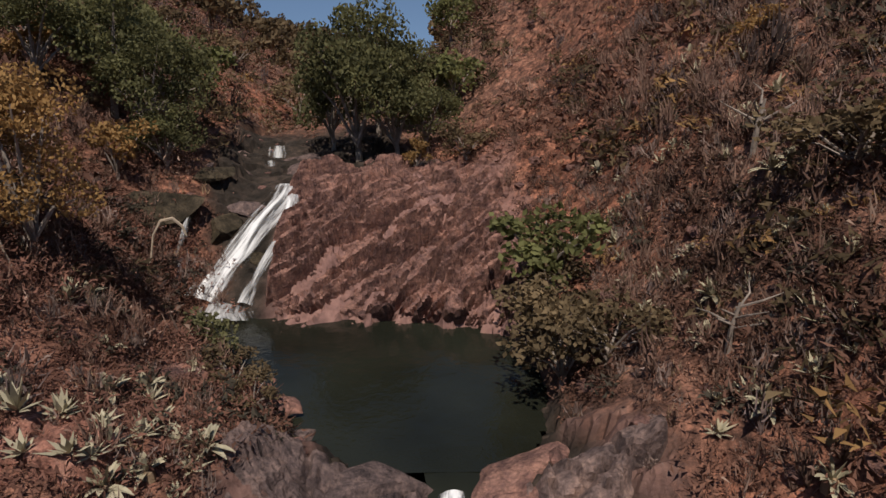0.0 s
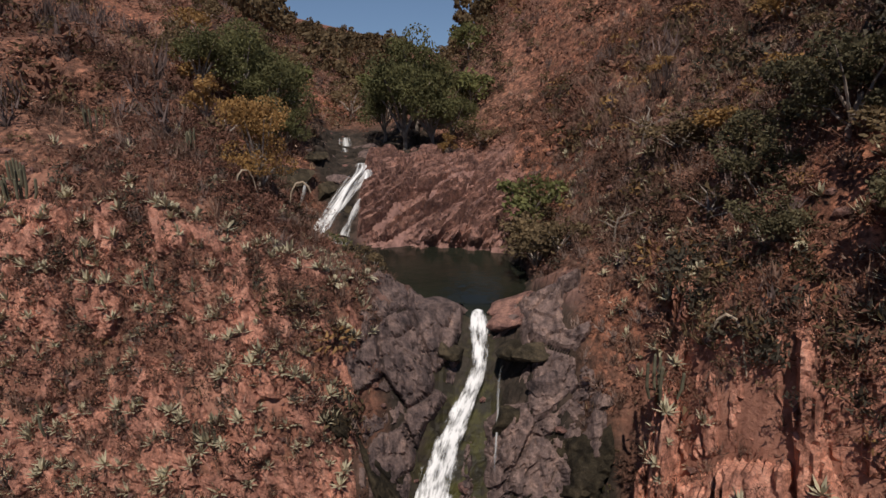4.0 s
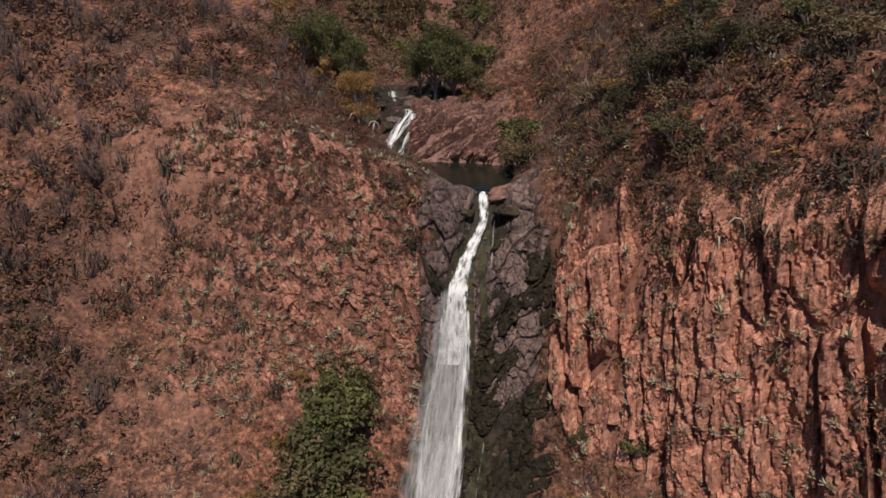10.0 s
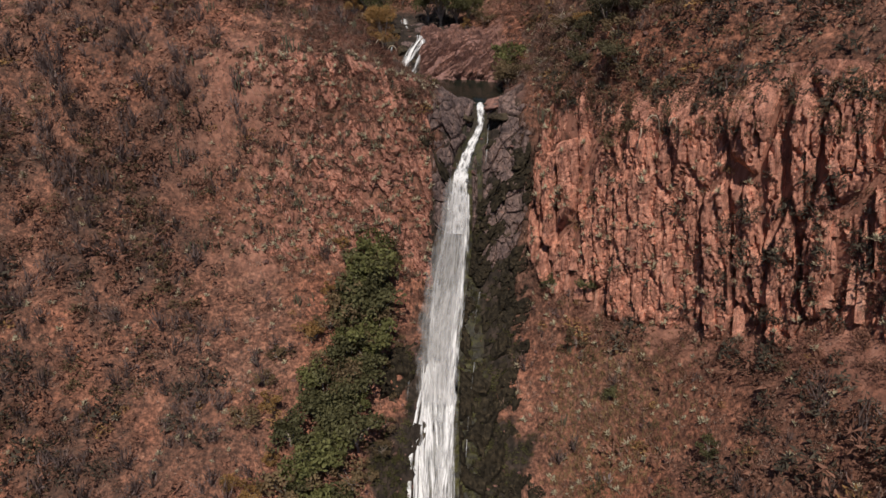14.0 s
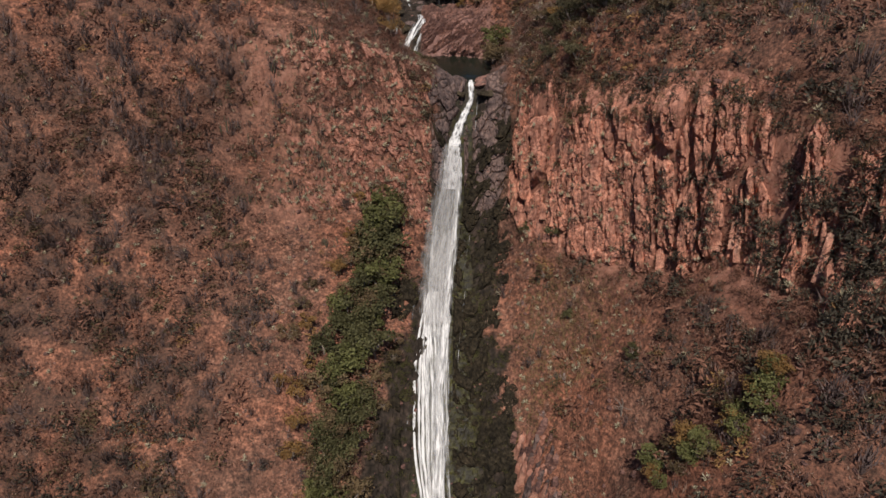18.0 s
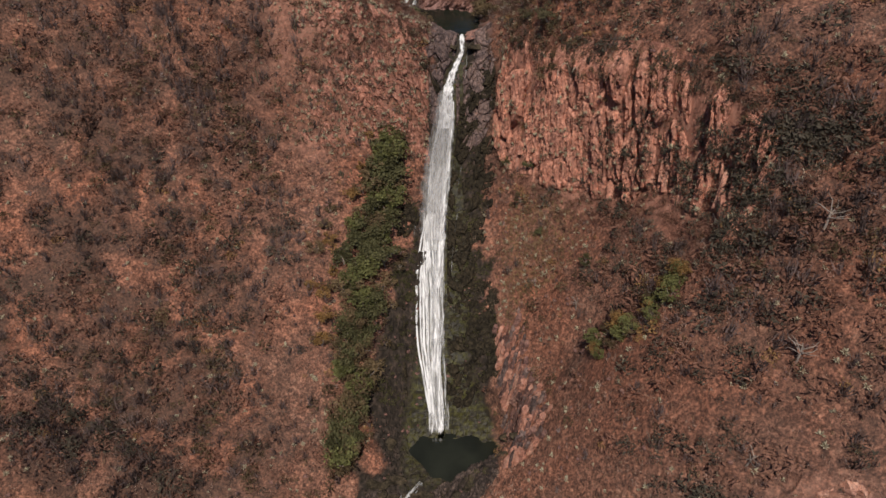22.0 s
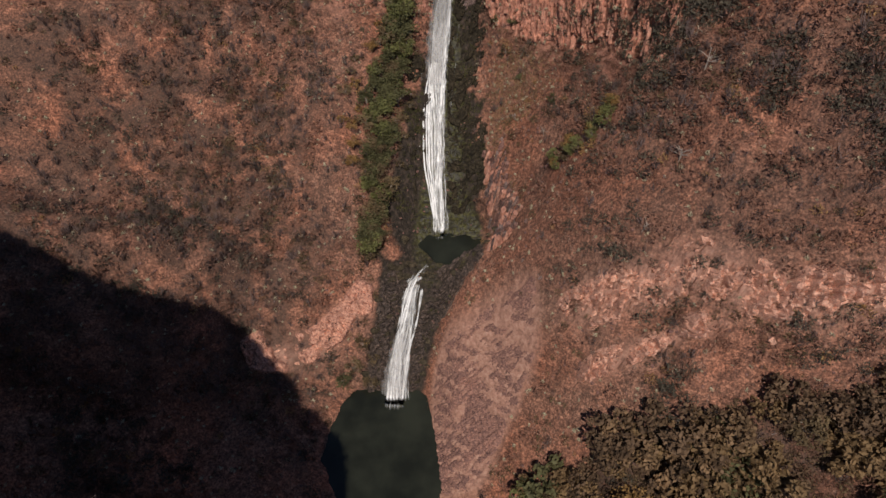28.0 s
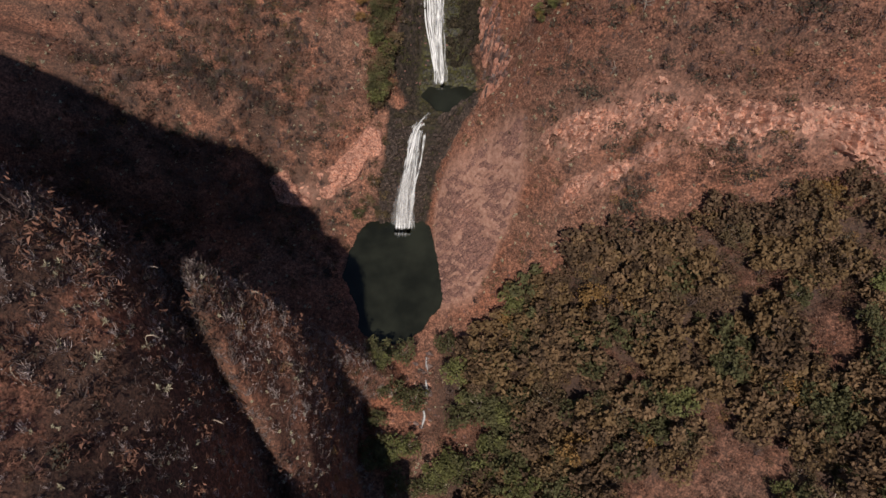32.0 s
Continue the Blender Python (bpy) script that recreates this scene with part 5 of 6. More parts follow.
stuff("pale_twigs", BARE, 700, OPEN * (KNOLL + 0.03), 1.0, 2.4, lit_twigs, "bleached leafless twigs on the knoll", "scrub", (0.8, 1.3))
stuff("olive_scrub", LEAFY, 3600, OPEN * (0.06 + step(0.12, 0.4, PATCH) * OUTER + 0.5 * FOREST + 0.8 * DUSK + 1.5 * VALLEY), 0.8, 2.4, olive_scrub, "dull olive shrubs on the slopes", "shrub", (0.6, 1.0))
stuff("wood_scrub", CLUMPS, 1100, OPEN * GROVE, 1.6, 4.2, wood_brown, "dull brown and ochre undergrowth in the woods", "scrub", (0.6, 1.1))
stuff("ochre_scrub", LEAFY, 800, OPEN * (0.06 + step(0.2, 0.5, PATCH2) + 0.5 * FOREST + DUSK), 0.8, 2.2, ochre_scrub, "ochre autumn shrubs on the slopes", "shrub", (0.6, 1.0))
stuff("grey_scrub", BARE, 900, OPEN * DUSK, 0.8, 2.4, grey_scrub, "leafless grey-brown thorn scrub over the right bank", "scrub", (0.7, 1.2))
MOSSY = NEAR * QB * step(-64, -58, CENTRE[:, 1]) * (1 - step(-12, -6, CENTRE[:, 1])) * step(3.0, 5.0, np.abs(CENTRE[:, 0] + 6))
stuff("wet_plants", LEAFY, 1100, MOSSY * (0.15 + step(0.0, 0.3, PATCH)) + 0.1 * NEAR * QB * (CENTRE[:, 1] < -76) * ~WATER, 0.3, 1.1, moss_leaf, "low dull green plants and moss on the wet rock", "plant", (0.4, 0.8))
NEAR_BANK = OPEN * step(-11, -7, CENTRE[:, 1]) * (1 - step(18, 26, CENTRE[:, 1])) * (np.abs(CENTRE[:, 0] + 2) < 26)
LEFT_BANK = NEAR_BANK * (1 - step(-9, -6, CENTRE[:, 0]))
stuff("russet_scrub", TWIGS, 2300, LEFT_BANK, 0.45, 1.4, plain("russet_scrub", (0.185, 0.088, 0.062), 0.9, 0.6, 0.3), "russet leafless scrub crowding the bank of the pool", "scrub", (0.6, 1.0))
stuff("shaded_scrub", LEAFY, 420, LEFT_BANK + 0.3 * NEAR_BANK, 0.4, 1.3, dark_scrub, "dark low bushes on the banks of the pool", "shrub", (0.6, 1.0))
stuff("bank_thorns", BARE, 700, NEAR_BANK, 0.6, 1.8, plain("bank_thorn_twigs", (0.24, 0.17, 0.14), 0.9, 0.5, 0.3), "tangled grey thorn twigs on the banks of the pool", "scrub", (0.6, 1.1))
SPARSE = [twig_form(rng, 6, 6, 0.12, 1.1, 0.1) for _ in range(5)]
LOW = [twig_form(rng, 3, 9, 0.22, 1.3, 0.0) for _ in range(5)]
SLOPES = OPEN * (1 - GROVE) * (1 - 0.8 * LIP) * (1 - KNOLL)
stuff("bleached_scrub", SPARSE, 22000, SLOPES * (0.5 + step(-0.3, 0.2, PATCH2)), 0.6, 1.9, plain("bleached_twigs", (0.3, 0.2, 0.15), 0.9, 0.5, 0.2), "bleached dry twigs speckling the slopes", "scrub", (0.7, 1.2))
stuff("low_scrub", LOW, 15000, SLOPES, 0.4, 1.2, plain("low_russet_scrub", (0.225, 0.112, 0.075), 0.9, 0.5, 0.25), "low russet scrub covering the slopes", "scrub", (0.5, 0.9))
stuff("low_scrub", LOW, 14000, SLOPES * (0.4 + step(-0.2, 0.3, PATCH)) * (0.6 + 1.3 * (CENTRE[:, 0] < -28) + 1.2 * (CENTRE[:, 0] > 44)), 0.4, 1.3, plain("low_dun_scrub", (0.105, 0.074, 0.055), 0.9, 0.5, 0.25), "low dun scrub in the folds of the slopes", "scrub", (0.5, 0.9))
stuff("silver_scrub", SPARSE, 3600, OPEN * KNOLL * (CENTRE[:, 1] > -210), 0.9, 2.4, lit_twigs, "fine pale twigs over the knoll, brightened as if sunlit", "scrub", (0.8, 1.2))
HILLTOP = OPEN * (((CENTRE[:, 1] > 4) & (np.abs(CENTRE[:, 0]) > 20)) | ((CENTRE[:, 1] > 22) & (CENTRE[:, 1] < 100) & (CENTRE[:, 0] > 3) & (CENTRE[:, 0] < 26)) | ((CENTRE[:, 1] > -24) & (CENTRE[:, 0] < -36))) / np.maximum(CLOSE, 0.05)
stuff("hill_scrub", CLUMPS, 4000, HILLTOP, 0.9, 2.8, brown_scrub, "brown scrub covering the hills over the upper pool", "scrub", (0.6, 1.0))
stuff("hill_scrub", LEAFY, 1500, HILLTOP, 0.8, 2.4, olive_scrub, "olive shrubs dotting the hills over the upper pool", "shrub", (0.6, 1.0))
stuff("straw_patch", TUFTS, 2600, OPEN * step(7, 11, CENTRE[:, 0]) * (1 - step(18, 26, CENTRE[:, 0])) * step(-52, -44, CENTRE[:, 1]) * (1 - step(-34, -26, CENTRE[:, 1])), 0.4, 1.0, plain("olive_straw", (0.27, 0.185, 0.09), 0.9, 0.4, 0.3), "pale olive straw at the foot of the cliff", "grass")
stuff("dry_grass", TUFTS, 14000, OPEN * NEARER * (0.3 + step(-0.2, 0.4, -PATCH)) * (1 - FOREST), 0.25, 0.8, straw, "tufts of dry straw-coloured grass", "grass")
STONES = [rock_form(rng, 1, (1, 0.85, 0.6), 6, 0.1) for _ in range(4)]
stone_spots = places_for(6500, CLOSE * (OPEN * (0.4 + 1.5 * LIP) + NEAR * 0.8 * QB * ~WATER + NEAR * 0.6 * (QC + QK)), rng)
tagged(new("loose_stones", scatter_mesh("loose_stones", STONES, stone_spots, 0.1 + 0.6 * rng.uniform(0, 1, len(stone_spots)) ** 2, rose_rock, rng, (0.8, 1.2), 0.0)), "loose pinkish stones strewn on the slopes", "stones", kind="stuff")


# ---- trees ----
def tube(points, radii, sides=6):
    p, r = np.array(points, float), np.array(radii, float)
    v, f = [], []
    for k in range(len(p)):
        d = p[min(k + 1, len(p) - 1)] - p[max(k - 1, 0)]
        a = np.cross(d, (0.31, 0.87, 0.13))
        a /= np.linalg.norm(a) + 1e-9
        b = np.cross(d, a)
        b /= np.linalg.norm(b) + 1e-9
        for s in range(sides):
            t = 2 * np.pi * s / sides
            v.append(p[k] + r[k] * (a * math.cos(t) + b * math.sin(t)))
    for k in range(len(p) - 1):
        for s in range(sides):
            q, w = k * sides + s, k * sides + (s + 1) % sides
            f += [[q, w, w + sides], [q, w + sides, q + sides]]
    return np.array(v), np.array(f)


def joined(pieces):
    vs, fs, n = [], [], 0
    for v, f in pieces:
        vs.append(v)
        fs.append(f + n)
        n += len(v)
    return np.concatenate(vs), np.concatenate(fs)


def crown_form(rng, clumps, leaf, per):
    """Leaves in uneven clumps round the ends of the limbs."""
    v, f = [], []
    for c, r in clumps:
        d = rng.normal(size=(per, 3))
        d /= np.linalg.norm(d, axis=1)[:, None]
        p = c + d * (r * rng.uniform(0.45, 1.05, per) ** 0.6)[:, None] * np.array([1, 1, 0.72])
        a = rng.normal(size=(per, 3))
        a *= (leaf * rng.uniform(0.6, 1.2, per) / np.linalg.norm(a, axis=1))[:, None]
        b = np.cross(a, rng.normal(size=(per, 3)))
        b *= (leaf * 0.55 / (np.linalg.norm(b, axis=1) + 1e-9))[:, None]
        n = sum(len(x) for x in v)
        v.append(np.stack([p - a, p + b, p + a, p - b], 1).reshape(-1, 3))
        q = np.arange(per)[:, None] * 4 + n
        f.append(np.concatenate([q + [0, 1, 2], q + [0, 2, 3]]))
    return np.concatenate(v), np.concatenate(f)


def tree(name, rng, leaf_mat, label, group, spread_out=0.5, leaf=0.05, per=60, limbs=7, stem=0.3, category="tree"):
    """A tree one metre tall at the origin: a tapered trunk, forking limbs, and a broken crown."""
    root = tagged(new(name), label, category, group)
    top = np.array([rng.normal() * 0.05, rng.normal() * 0.05, stem + 0.25])
    trunk_line = [(0, 0, -0.06), (rng.normal() * 0.02, rng.normal() * 0.02, stem * 0.5), (top * 0.8), top]
    trunk = new("trunk", mesh_of("trunk", *tube(trunk_line, (0.034, 0.027, 0.02, 0.012)), bark))
    trunk.parent = root
    clumps = [(np.array([0, 0, 0.82]) + rng.normal(size=3) * 0.04, 0.2)]
    for k in range(limbs):
        az = k * 2.4 + rng.uniform(-0.4, 0.4)
        out, up = spread_out * rng.uniform(0.5, 0.95), rng.uniform(stem + 0.12, 0.86)
        tip = np.array([math.cos(az) * out, math.sin(az) * out, up])
        start = np.array([0, 0, stem * rng.uniform(0.5, 1.1)])
        mid = start * 0.5 + tip * 0.5 + [0, 0, 0.06]
        limb = new("limb", mesh_of("limb", *tube([start, mid, tip], (0.016, 0.011, 0.004), 5), bark))
        limb.parent = root
        clumps.append((tip, rng.uniform(0.13, 0.22)))
        clumps.append((tip * 0.72 + np.array([0, 0, 0.2]) + rng.normal(size=3) * 0.05, rng.uniform(0.11, 0.18)))
    crown = new("crown", mesh_of("crown", *crown_form(rng, clumps, leaf, per), leaf_mat))
    crown.parent = root
    return root


rng = np.random.default_rng(23)
GREEN = [tree("tree", rng, green_leaf, "leafy green tree with an uneven crown", "green trees", 0.42, 0.046, 52, 8) for _ in range(3)]
GROVE_TREES = [tree("tree", rng, plain("deep_green_leaf", (0.14, 0.134, 0.056), 0.7, 0.5, 0.4, 0.4), "broad deep green tree in the grove above the fall", "grove trees", 0.46, 0.021, 230, 9, 0.22) for _ in range(3)]
DARK = [tree("tree", rng, dark_leaf, "dark green tree with a dense crown", "dark trees", 0.45, 0.046, 52, 8, 0.2) for _ in range(3)]
OLIVE = [tree("tree", rng, olive_scrub, "dull olive tree with a thin dusty crown", "olive trees", 0.5, 0.042, 46, 8, 0.2) for _ in range(3)]
NEAR_OCHRE = tree("tree", rng, yellow_leaf, "feathery small tree in ochre autumn leaf by the pool", "yellow trees", 0.36, 0.016, 300, 9, 0.12)
# shaded copy of the olive leaf: the bank's shade is put into its colour
SLOPE_TREES = [tree("tree", rng, plain("shaded_olive_leaf", (0.12, 0.102, 0.055), 0.8, 0.5, 0.4, 0.3), "dark olive tree crowding the steep bank", "slope trees", 0.46, 0.026, 150, 8, 0.18) for _ in range(2)]
OCHRE = [tree("tree", rng, yellow_leaf, "small tree in yellow autumn leaf", "yellow trees", 0.42, 0.04, 55, 7, 0.15) for _ in range(2)]
BROWN = [tree("tree", rng, wood_brown, "brown half-bare tree with a thin crown", "brown trees", 0.46, 0.045, 44, 8, 0.2) for _ in range(2)]
used_once = set()


def plant(kind, x, y, tall, wide=1.0, sink=0.0):
    root = kind[rng.integers(len(kind))]
    m = pose(x, y, height_at(x, y) - sink, rng.uniform(-5, 5), rng.uniform(-5, 5), rng.uniform(0, 360)) @ Matrix.Diagonal((tall * wide, tall * wide, tall, 1))
    if root.name not in used_once:
        used_once.add(root.name)
        root.matrix_world = m
        return root
    made = copy_thing(root, m)
    made.matrix_world = m
    return made


# the grove behind the dome, and the trees on the left of the upper fall
for x, y, tall, wide in ((-6.6, 36.5, 12.0, 0.8), (-3.4, 36, 8.5, 0.95), (-9.4, 41, 9.0, 0.8), (-0.8, 38.5, 6.5, 1.0), (-5.4, 44, 12.5, 0.75), (-1.5, 46, 8.5, 0.9)):
    plant(GROVE_TREES, x, y, tall, wide)
for x, y, tall in ((1.6, 46, 6), (-10, 58, 7), (-22, 46, 7), (-6, 66, 7), (-14, 74, 7), (2, 62, 6)):
    plant(GREEN, x, y, tall, 1.05)
for x, y, tall, wide in ((-20.4, 28, 8.5, 0.9), (-24, 31, 10.5, 0.85), (-21.8, 35, 9.5, 0.85), (-27.5, 27.5, 7.5, 1.0), (-18.6, 25.6, 5.0, 1.1), (-26, 38, 9.5, 0.9)):
    plant(GROVE_TREES, x, y, tall, wide)
for x, y, tall in ((-20.5, 22.5, 5), (-31, 34, 7), (-29, 44, 8), (-28.5, 29, 6), (2.2, 32.6, 4.5), (-1.6, 31.8, 3.5), (-16, 60, 8), (-30, 58, 7), (-34, 46, 6), (-38, 64, 6), (-26, 72, 7), (-29, 36, 6)):
    plant(OLIVE if rng.uniform() < 0.7 else OCHRE, x, y, tall * 0.8, 1.1)
plant([NEAR_OCHRE], -15.8, 4.9, 7.6, 0.9)
for x, y, tall in ((15.2, -5.5, 4.2), (14.4, -9.5, 4.6), (17.4, -8.2, 5.0), (16.4, -13, 5.2), (18.8, -16, 5.2), (17.0, -19.5, 5.6), (20.8, -18, 4.6), (20.6, -11, 5.0), (13.0, -13.4, 3.6)):
    plant(SLOPE_TREES, x, y, tall, 1.15, 0.3)
plant(OCHRE, -21, 9.5, 4.0, 1.0)
plant(GREEN, 5.1, 13.4, 5.6, 1.15)
for x, y, tall in ((4.6, 11.2, 3.4), (5.2, 8.6, 4.2), (5.0, 6.0, 4.4), (6.4, 4.4, 3.6), (5.6, 13.2, 3.2), (-8.6, 4.6, 2.2), (-11.5, 9.5, 2.6), (-13.2, 11.6, 2.4), (-7.6, 3.2, 1.8)):
    plant(OLIVE if rng.uniform() < 0.6 else DARK, x, y, tall, 1.2)
for k in range(26):
    x, y = rng.uniform(13, 34), rng.uniform(-26, 18)
    plant(DARK if rng.uniform() < 0.15 else OLIVE if rng.uniform() < 0.75 else OCHRE, x, y, rng.uniform(1.8, 3.8), 1.5, 0.3)
# the green belt left of the tall fall
for k in range(84):
    y = -14 - 60 * ((k + 0.5 + rng.uniform(-0.4, 0.4)) / 84) ** 1.1
    mid = float(between(np.array([y]), (-80, -26), (-66, -24.6), (-56, -23.4), (-46, -23.4), (-36, -21.4), (-24, -18.8), (-14, -16.2))[0])
    half = float(between(np.array([y]), (-80, 1.0), (-66, 1.6), (-56, 2.6), (-46, 5.0), (-36, 5.0), (-26, 3.4), (-14, 0.6))[0])
    pick = rng.uniform()
    plant(DARK if pick < 0.45 else GREEN if pick < 0.66 else OLIVE, mid + rng.uniform(-1, 1) * half, y, rng.uniform(4.2, 8.4), rng.uniform(0.85, 1.15), 0.3)
    if k % 4 == 1 and y > -58:
        plant(OLIVE if rng.uniform() < 0.5 else OCHRE, mid - half - rng.uniform(1, 6), y + rng.uniform(-2, 2), rng.uniform(2.0, 3.8), 1.3, 0.2)
    if k % 5 == 0:
        plant(OLIVE, mid + half + rng.uniform(1.0, 3.0), y, rng.uniform(1.4, 2.6), 1.2, 0.2)
for x, y, tall in ((-25, -66, 7), (-24, -70, 6.5), (-26, -73, 5)):
    plant(OLIVE, x, y, tall, 1.1)
for x, y, tall in ((-27, -95, 4), (-29.5, -100, 4.5), (-25.5, -103, 4), (-33, -103, 4), (-24, -98, 3), (14.7, -25.4, 3.2), (13.2, -29.5, 3.0), (10.4, -20.5, 2.6), (24, -52, 2.4), (16.5, -38, 2.0)):
    plant(DARK if rng.uniform() < 0.5 else OLIVE, x, y, tall, 1.2)
for k in range(26):
    u = rng.uniform()
    plant(OCHRE if rng.uniform() < 0.2 else OLIVE if rng.uniform() < 0.4 else GREEN, 22 + 14 * u, -73 + 5 * rng.uniform() - 3 * u, rng.uniform(2.0, 3.6), 1.3)
# woods on the floor of the gorge
count = 0
while count < 66:
    spot = rng.uniform((-2, -200), (112, -128), 2)
    x, y = spot
    if y > float(wood_line(spot[:1])[0]) or float(thicket(spot[:1], spot[1:])[0]) < rng.uniform(0.05, 1):
        continue
    count += 1
    pick = rng.uniform()
    plant(DARK if pick < 0.3 else OLIVE if pick < 0.72 else OCHRE if pick < 0.84 else BROWN if pick < 0.92 else GREEN, x, y, rng.uniform(5.0, 10.0), 1.1)
for k in range(46):
    x, y = rng.uniform(-24, 20), rng.uniform(-190, -146)
    if abs(x + 9) < 4.2 and y > -176:
        continue
    plant(DARK if rng.uniform() < 0.65 else GREEN, x, y, rng.uniform(5.5, 9), 1.15)
def whole_crown(rng):
    lumps = [(np.array([math.cos(k * 2.4) * 0.34, math.sin(k * 2.4) * 0.34, 0.5 + 0.3 * (k % 2)]) + rng.normal(size=3) * 0.06, rng.uniform(0.16, 0.26)) for k in range(7)]
    stem = tube([(0, 0, -0.1), (0.02, 0, 0.3), (0, 0.02, 0.6)], (0.035, 0.025, 0.015), 5)
    return joined([stem, crown_form(rng, lumps, 0.075, 60)])


FAR_CROWNS = [whole_crown(rng) for _ in range(4)]
woods = np.stack([rng.uniform(2, 115, 560), rng.uniform(-208, -128, 560)], -1)
woods = woods[(woods[:, 1] < wood_line(woods[:, 0])) & (thicket(woods[:, 0], woods[:, 1]) > 0.5)]
hills = np.stack([rng.uniform(-190, 80, 420), rng.uniform(75, 480, 420)], -1)
hills = hills[np.hypot(hills[:, 0] + 6, 0) > 5]
for name, spots, mat in (("woodland", woods[: len(woods) // 3], ochre_leaf), ("woodland", woods[len(woods) // 3: 2 * len(woods) // 3], wood_brown), ("woodland", woods[2 * len(woods) // 3: 5 * len(woods) // 6], wood_light), ("woodland", woods[5 * len(woods) // 6:], dark_leaf), ("far_trees", hills, olive_scrub)):
    _, _, z = ground(spots[:, 0], spots[:, 1])
    tagged(new(name, scatter_mesh(name, FAR_CROWNS, np.column_stack([spots, z - 0.2]), 3.6 + 7.4 * rng.uniform(0, 1, len(spots)) ** 1.5, mat, rng, (0.8, 1.3), 0.08)), "dense low woodland of dusty trees", "trees", kind="stuff")


def dead_tree(rng):
    root = tagged(new("dead_tree"), "bleached leafless dead tree on the slope", "tree", "dead trees")
    trunk = new("trunk", mesh_of("trunk", *tube([(0, 0, -0.1), (0.05, 0, 0.4), (0.12, 0.05, 0.8)], (0.05, 0.04, 0.02)), bark))
    trunk.parent = root
    for k in range(7):
        az, h = rng.uniform(0, 6.28), rng.uniform(0.25, 0.75)
        a = np.array([0.1 * h, 0.03, h])
        b = a + np.array([math.cos(az) * 0.35, math.sin(az) * 0.35, 0.2])
        c = b + np.array([math.cos(az + 0.6) * 0.25, math.sin(az + 0.6) * 0.25, 0.12])
        limb = new("limb", mesh_of("limb", *tube([a, b, c], (0.022, 0.015, 0.005), 5), bark))
        limb.parent = root
    return root


DEAD = [dead_tree(rng) for _ in range(2)]
for x, y, tall in ((9.6, 1.0, 2.4), (12.4, -7.5, 2.6), (13.5, 9, 3), (48, -80, 4.2), (44, -92, 4.0), (22, -58, 3.0), (10.4, -16.5, 2.2), (38, -100, 3.2), (-21, 14, 4.0), (-40, -150, 3)):
    plant(DEAD, x, y, tall)


def bent_stalk(rng):
    """The tall dry flower stalk of an agave, arching over at its top."""
    root = tagged(new("flower_stalk"), "pale dry agave flower stalk arching over at its tip", "plant", "flower stalks")
    lean = rng.uniform(-0.1, 0.1)
    line = [(0, 0, -0.05), (0.03 + lean, 0, 0.35), (0.1 + lean, 0, 0.72), (0.24 + lean, 0, 0.95), (0.42 + lean, 0, 0.98), (0.56 + lean, 0, 0.84), (0.62 + lean, 0, 0.66)]
    stem = new("stem", mesh_of("stem", *tube(line, (0.016, 0.016, 0.018, 0.026, 0.03, 0.028, 0.012), 6), stalk_skin))
    stem.parent = root
    return root


stalk_skin = plain("dry_flower_stalk", (0.42, 0.33, 0.24), 0.9, 0.3, 2.0)
STALKS = [bent_stalk(rng) for _ in range(3)]
for x, y, tall in ((-16.8, 16.4, 3.4), (-15.5, 3.0, 2.4)):
    plant(STALKS, x, y, tall, 1.0)
for p in places_for(44, OPEN * KNOLL * (CENTRE[:, 1] > -205) * (CENTRE[:, 0] > -62), rng):
    plant(STALKS, p[0], p[1], rng.uniform(2.2, 3.8), 1.0)
rim_line = RIGHT_FACE[:, 96:104].reshape(-1, 3)
for p in rim_line[rng.integers(len(rim_line), size=12)]:
    m = pose(p[0], p[1], p[2] - 0.2, 0, 0, rng.uniform(0, 360)) @ Matrix.Diagonal((2.8, 2.8, 2.8, 1))
    copy_thing(STALKS[rng.integers(3)], m).matrix_world = m


# ---- agaves and cacti ----
def agave(rng):
    root = tagged(new("agave"), "grey-green agave rosette with pale pointed leaves", "agave", "agaves")
    base = new("stem", mesh_of("stem", *tube([(0, 0, -0.15), (0, 0, 0.1), (0, 0, 0.2)], (0.16, 0.15, 0.05), 8), agave_dry))
    base.parent = root
    for k in range(20):
        leaf = new("leaf", LEAF_MESHES[k % 4])
        leaf.parent = root
        leaf.matrix_local = pose(0, 0, 0.1, 0, 0, math.degrees(k * 2.4 + rng.uniform(-0.2, 0.2)))
    return root


AGAVE_LEAVES = [leaf_blade(0.62 - 0.03 * k, 0.15, radians(12 + 21 * k), 0.3 - 0.09 * k) for k in range(4)]
LEAF_MESHES = [mesh_of("leaf", *lv, agave_leaf) for lv in AGAVE_LEAVES]
AGAVE = [agave(rng) for _ in range(2)]
NEAR_AGAVES = [(-11.1, -0.3), (-8.7, -3.5), (-9.4, -4.5), (-10.6, 1.2), (-12.4, 2.4), (-13.5, -2.2), (-16.4, -2), (-21, 3), (-18, 1.2), (-15, -3.4), (-7.6, -1.8), (-19.5, -2.4), (-23, -0.5), (-14.2, 5.2), (-10.2, 4.6),
               (8.4, 6.1), (9.4, 2.3), (8.9, 5.2), (11.5, -5.2), (10.8, -7.9), (11.2, -10.5), (10.2, 4.0), (10.6, 7.5), (12.4, 3.0), (9.6, -2.0), (11.9, -1.2), (14.6, 12), (13.2, 6.5), (12.8, -9), (9.8, -5.2), (16.3, 18), (8.6, 9.8), (12.2, 15)]
for x, y in NEAR_AGAVES:
    plant(AGAVE, x, y, rng.uniform(1.1, 1.5), 1.1)
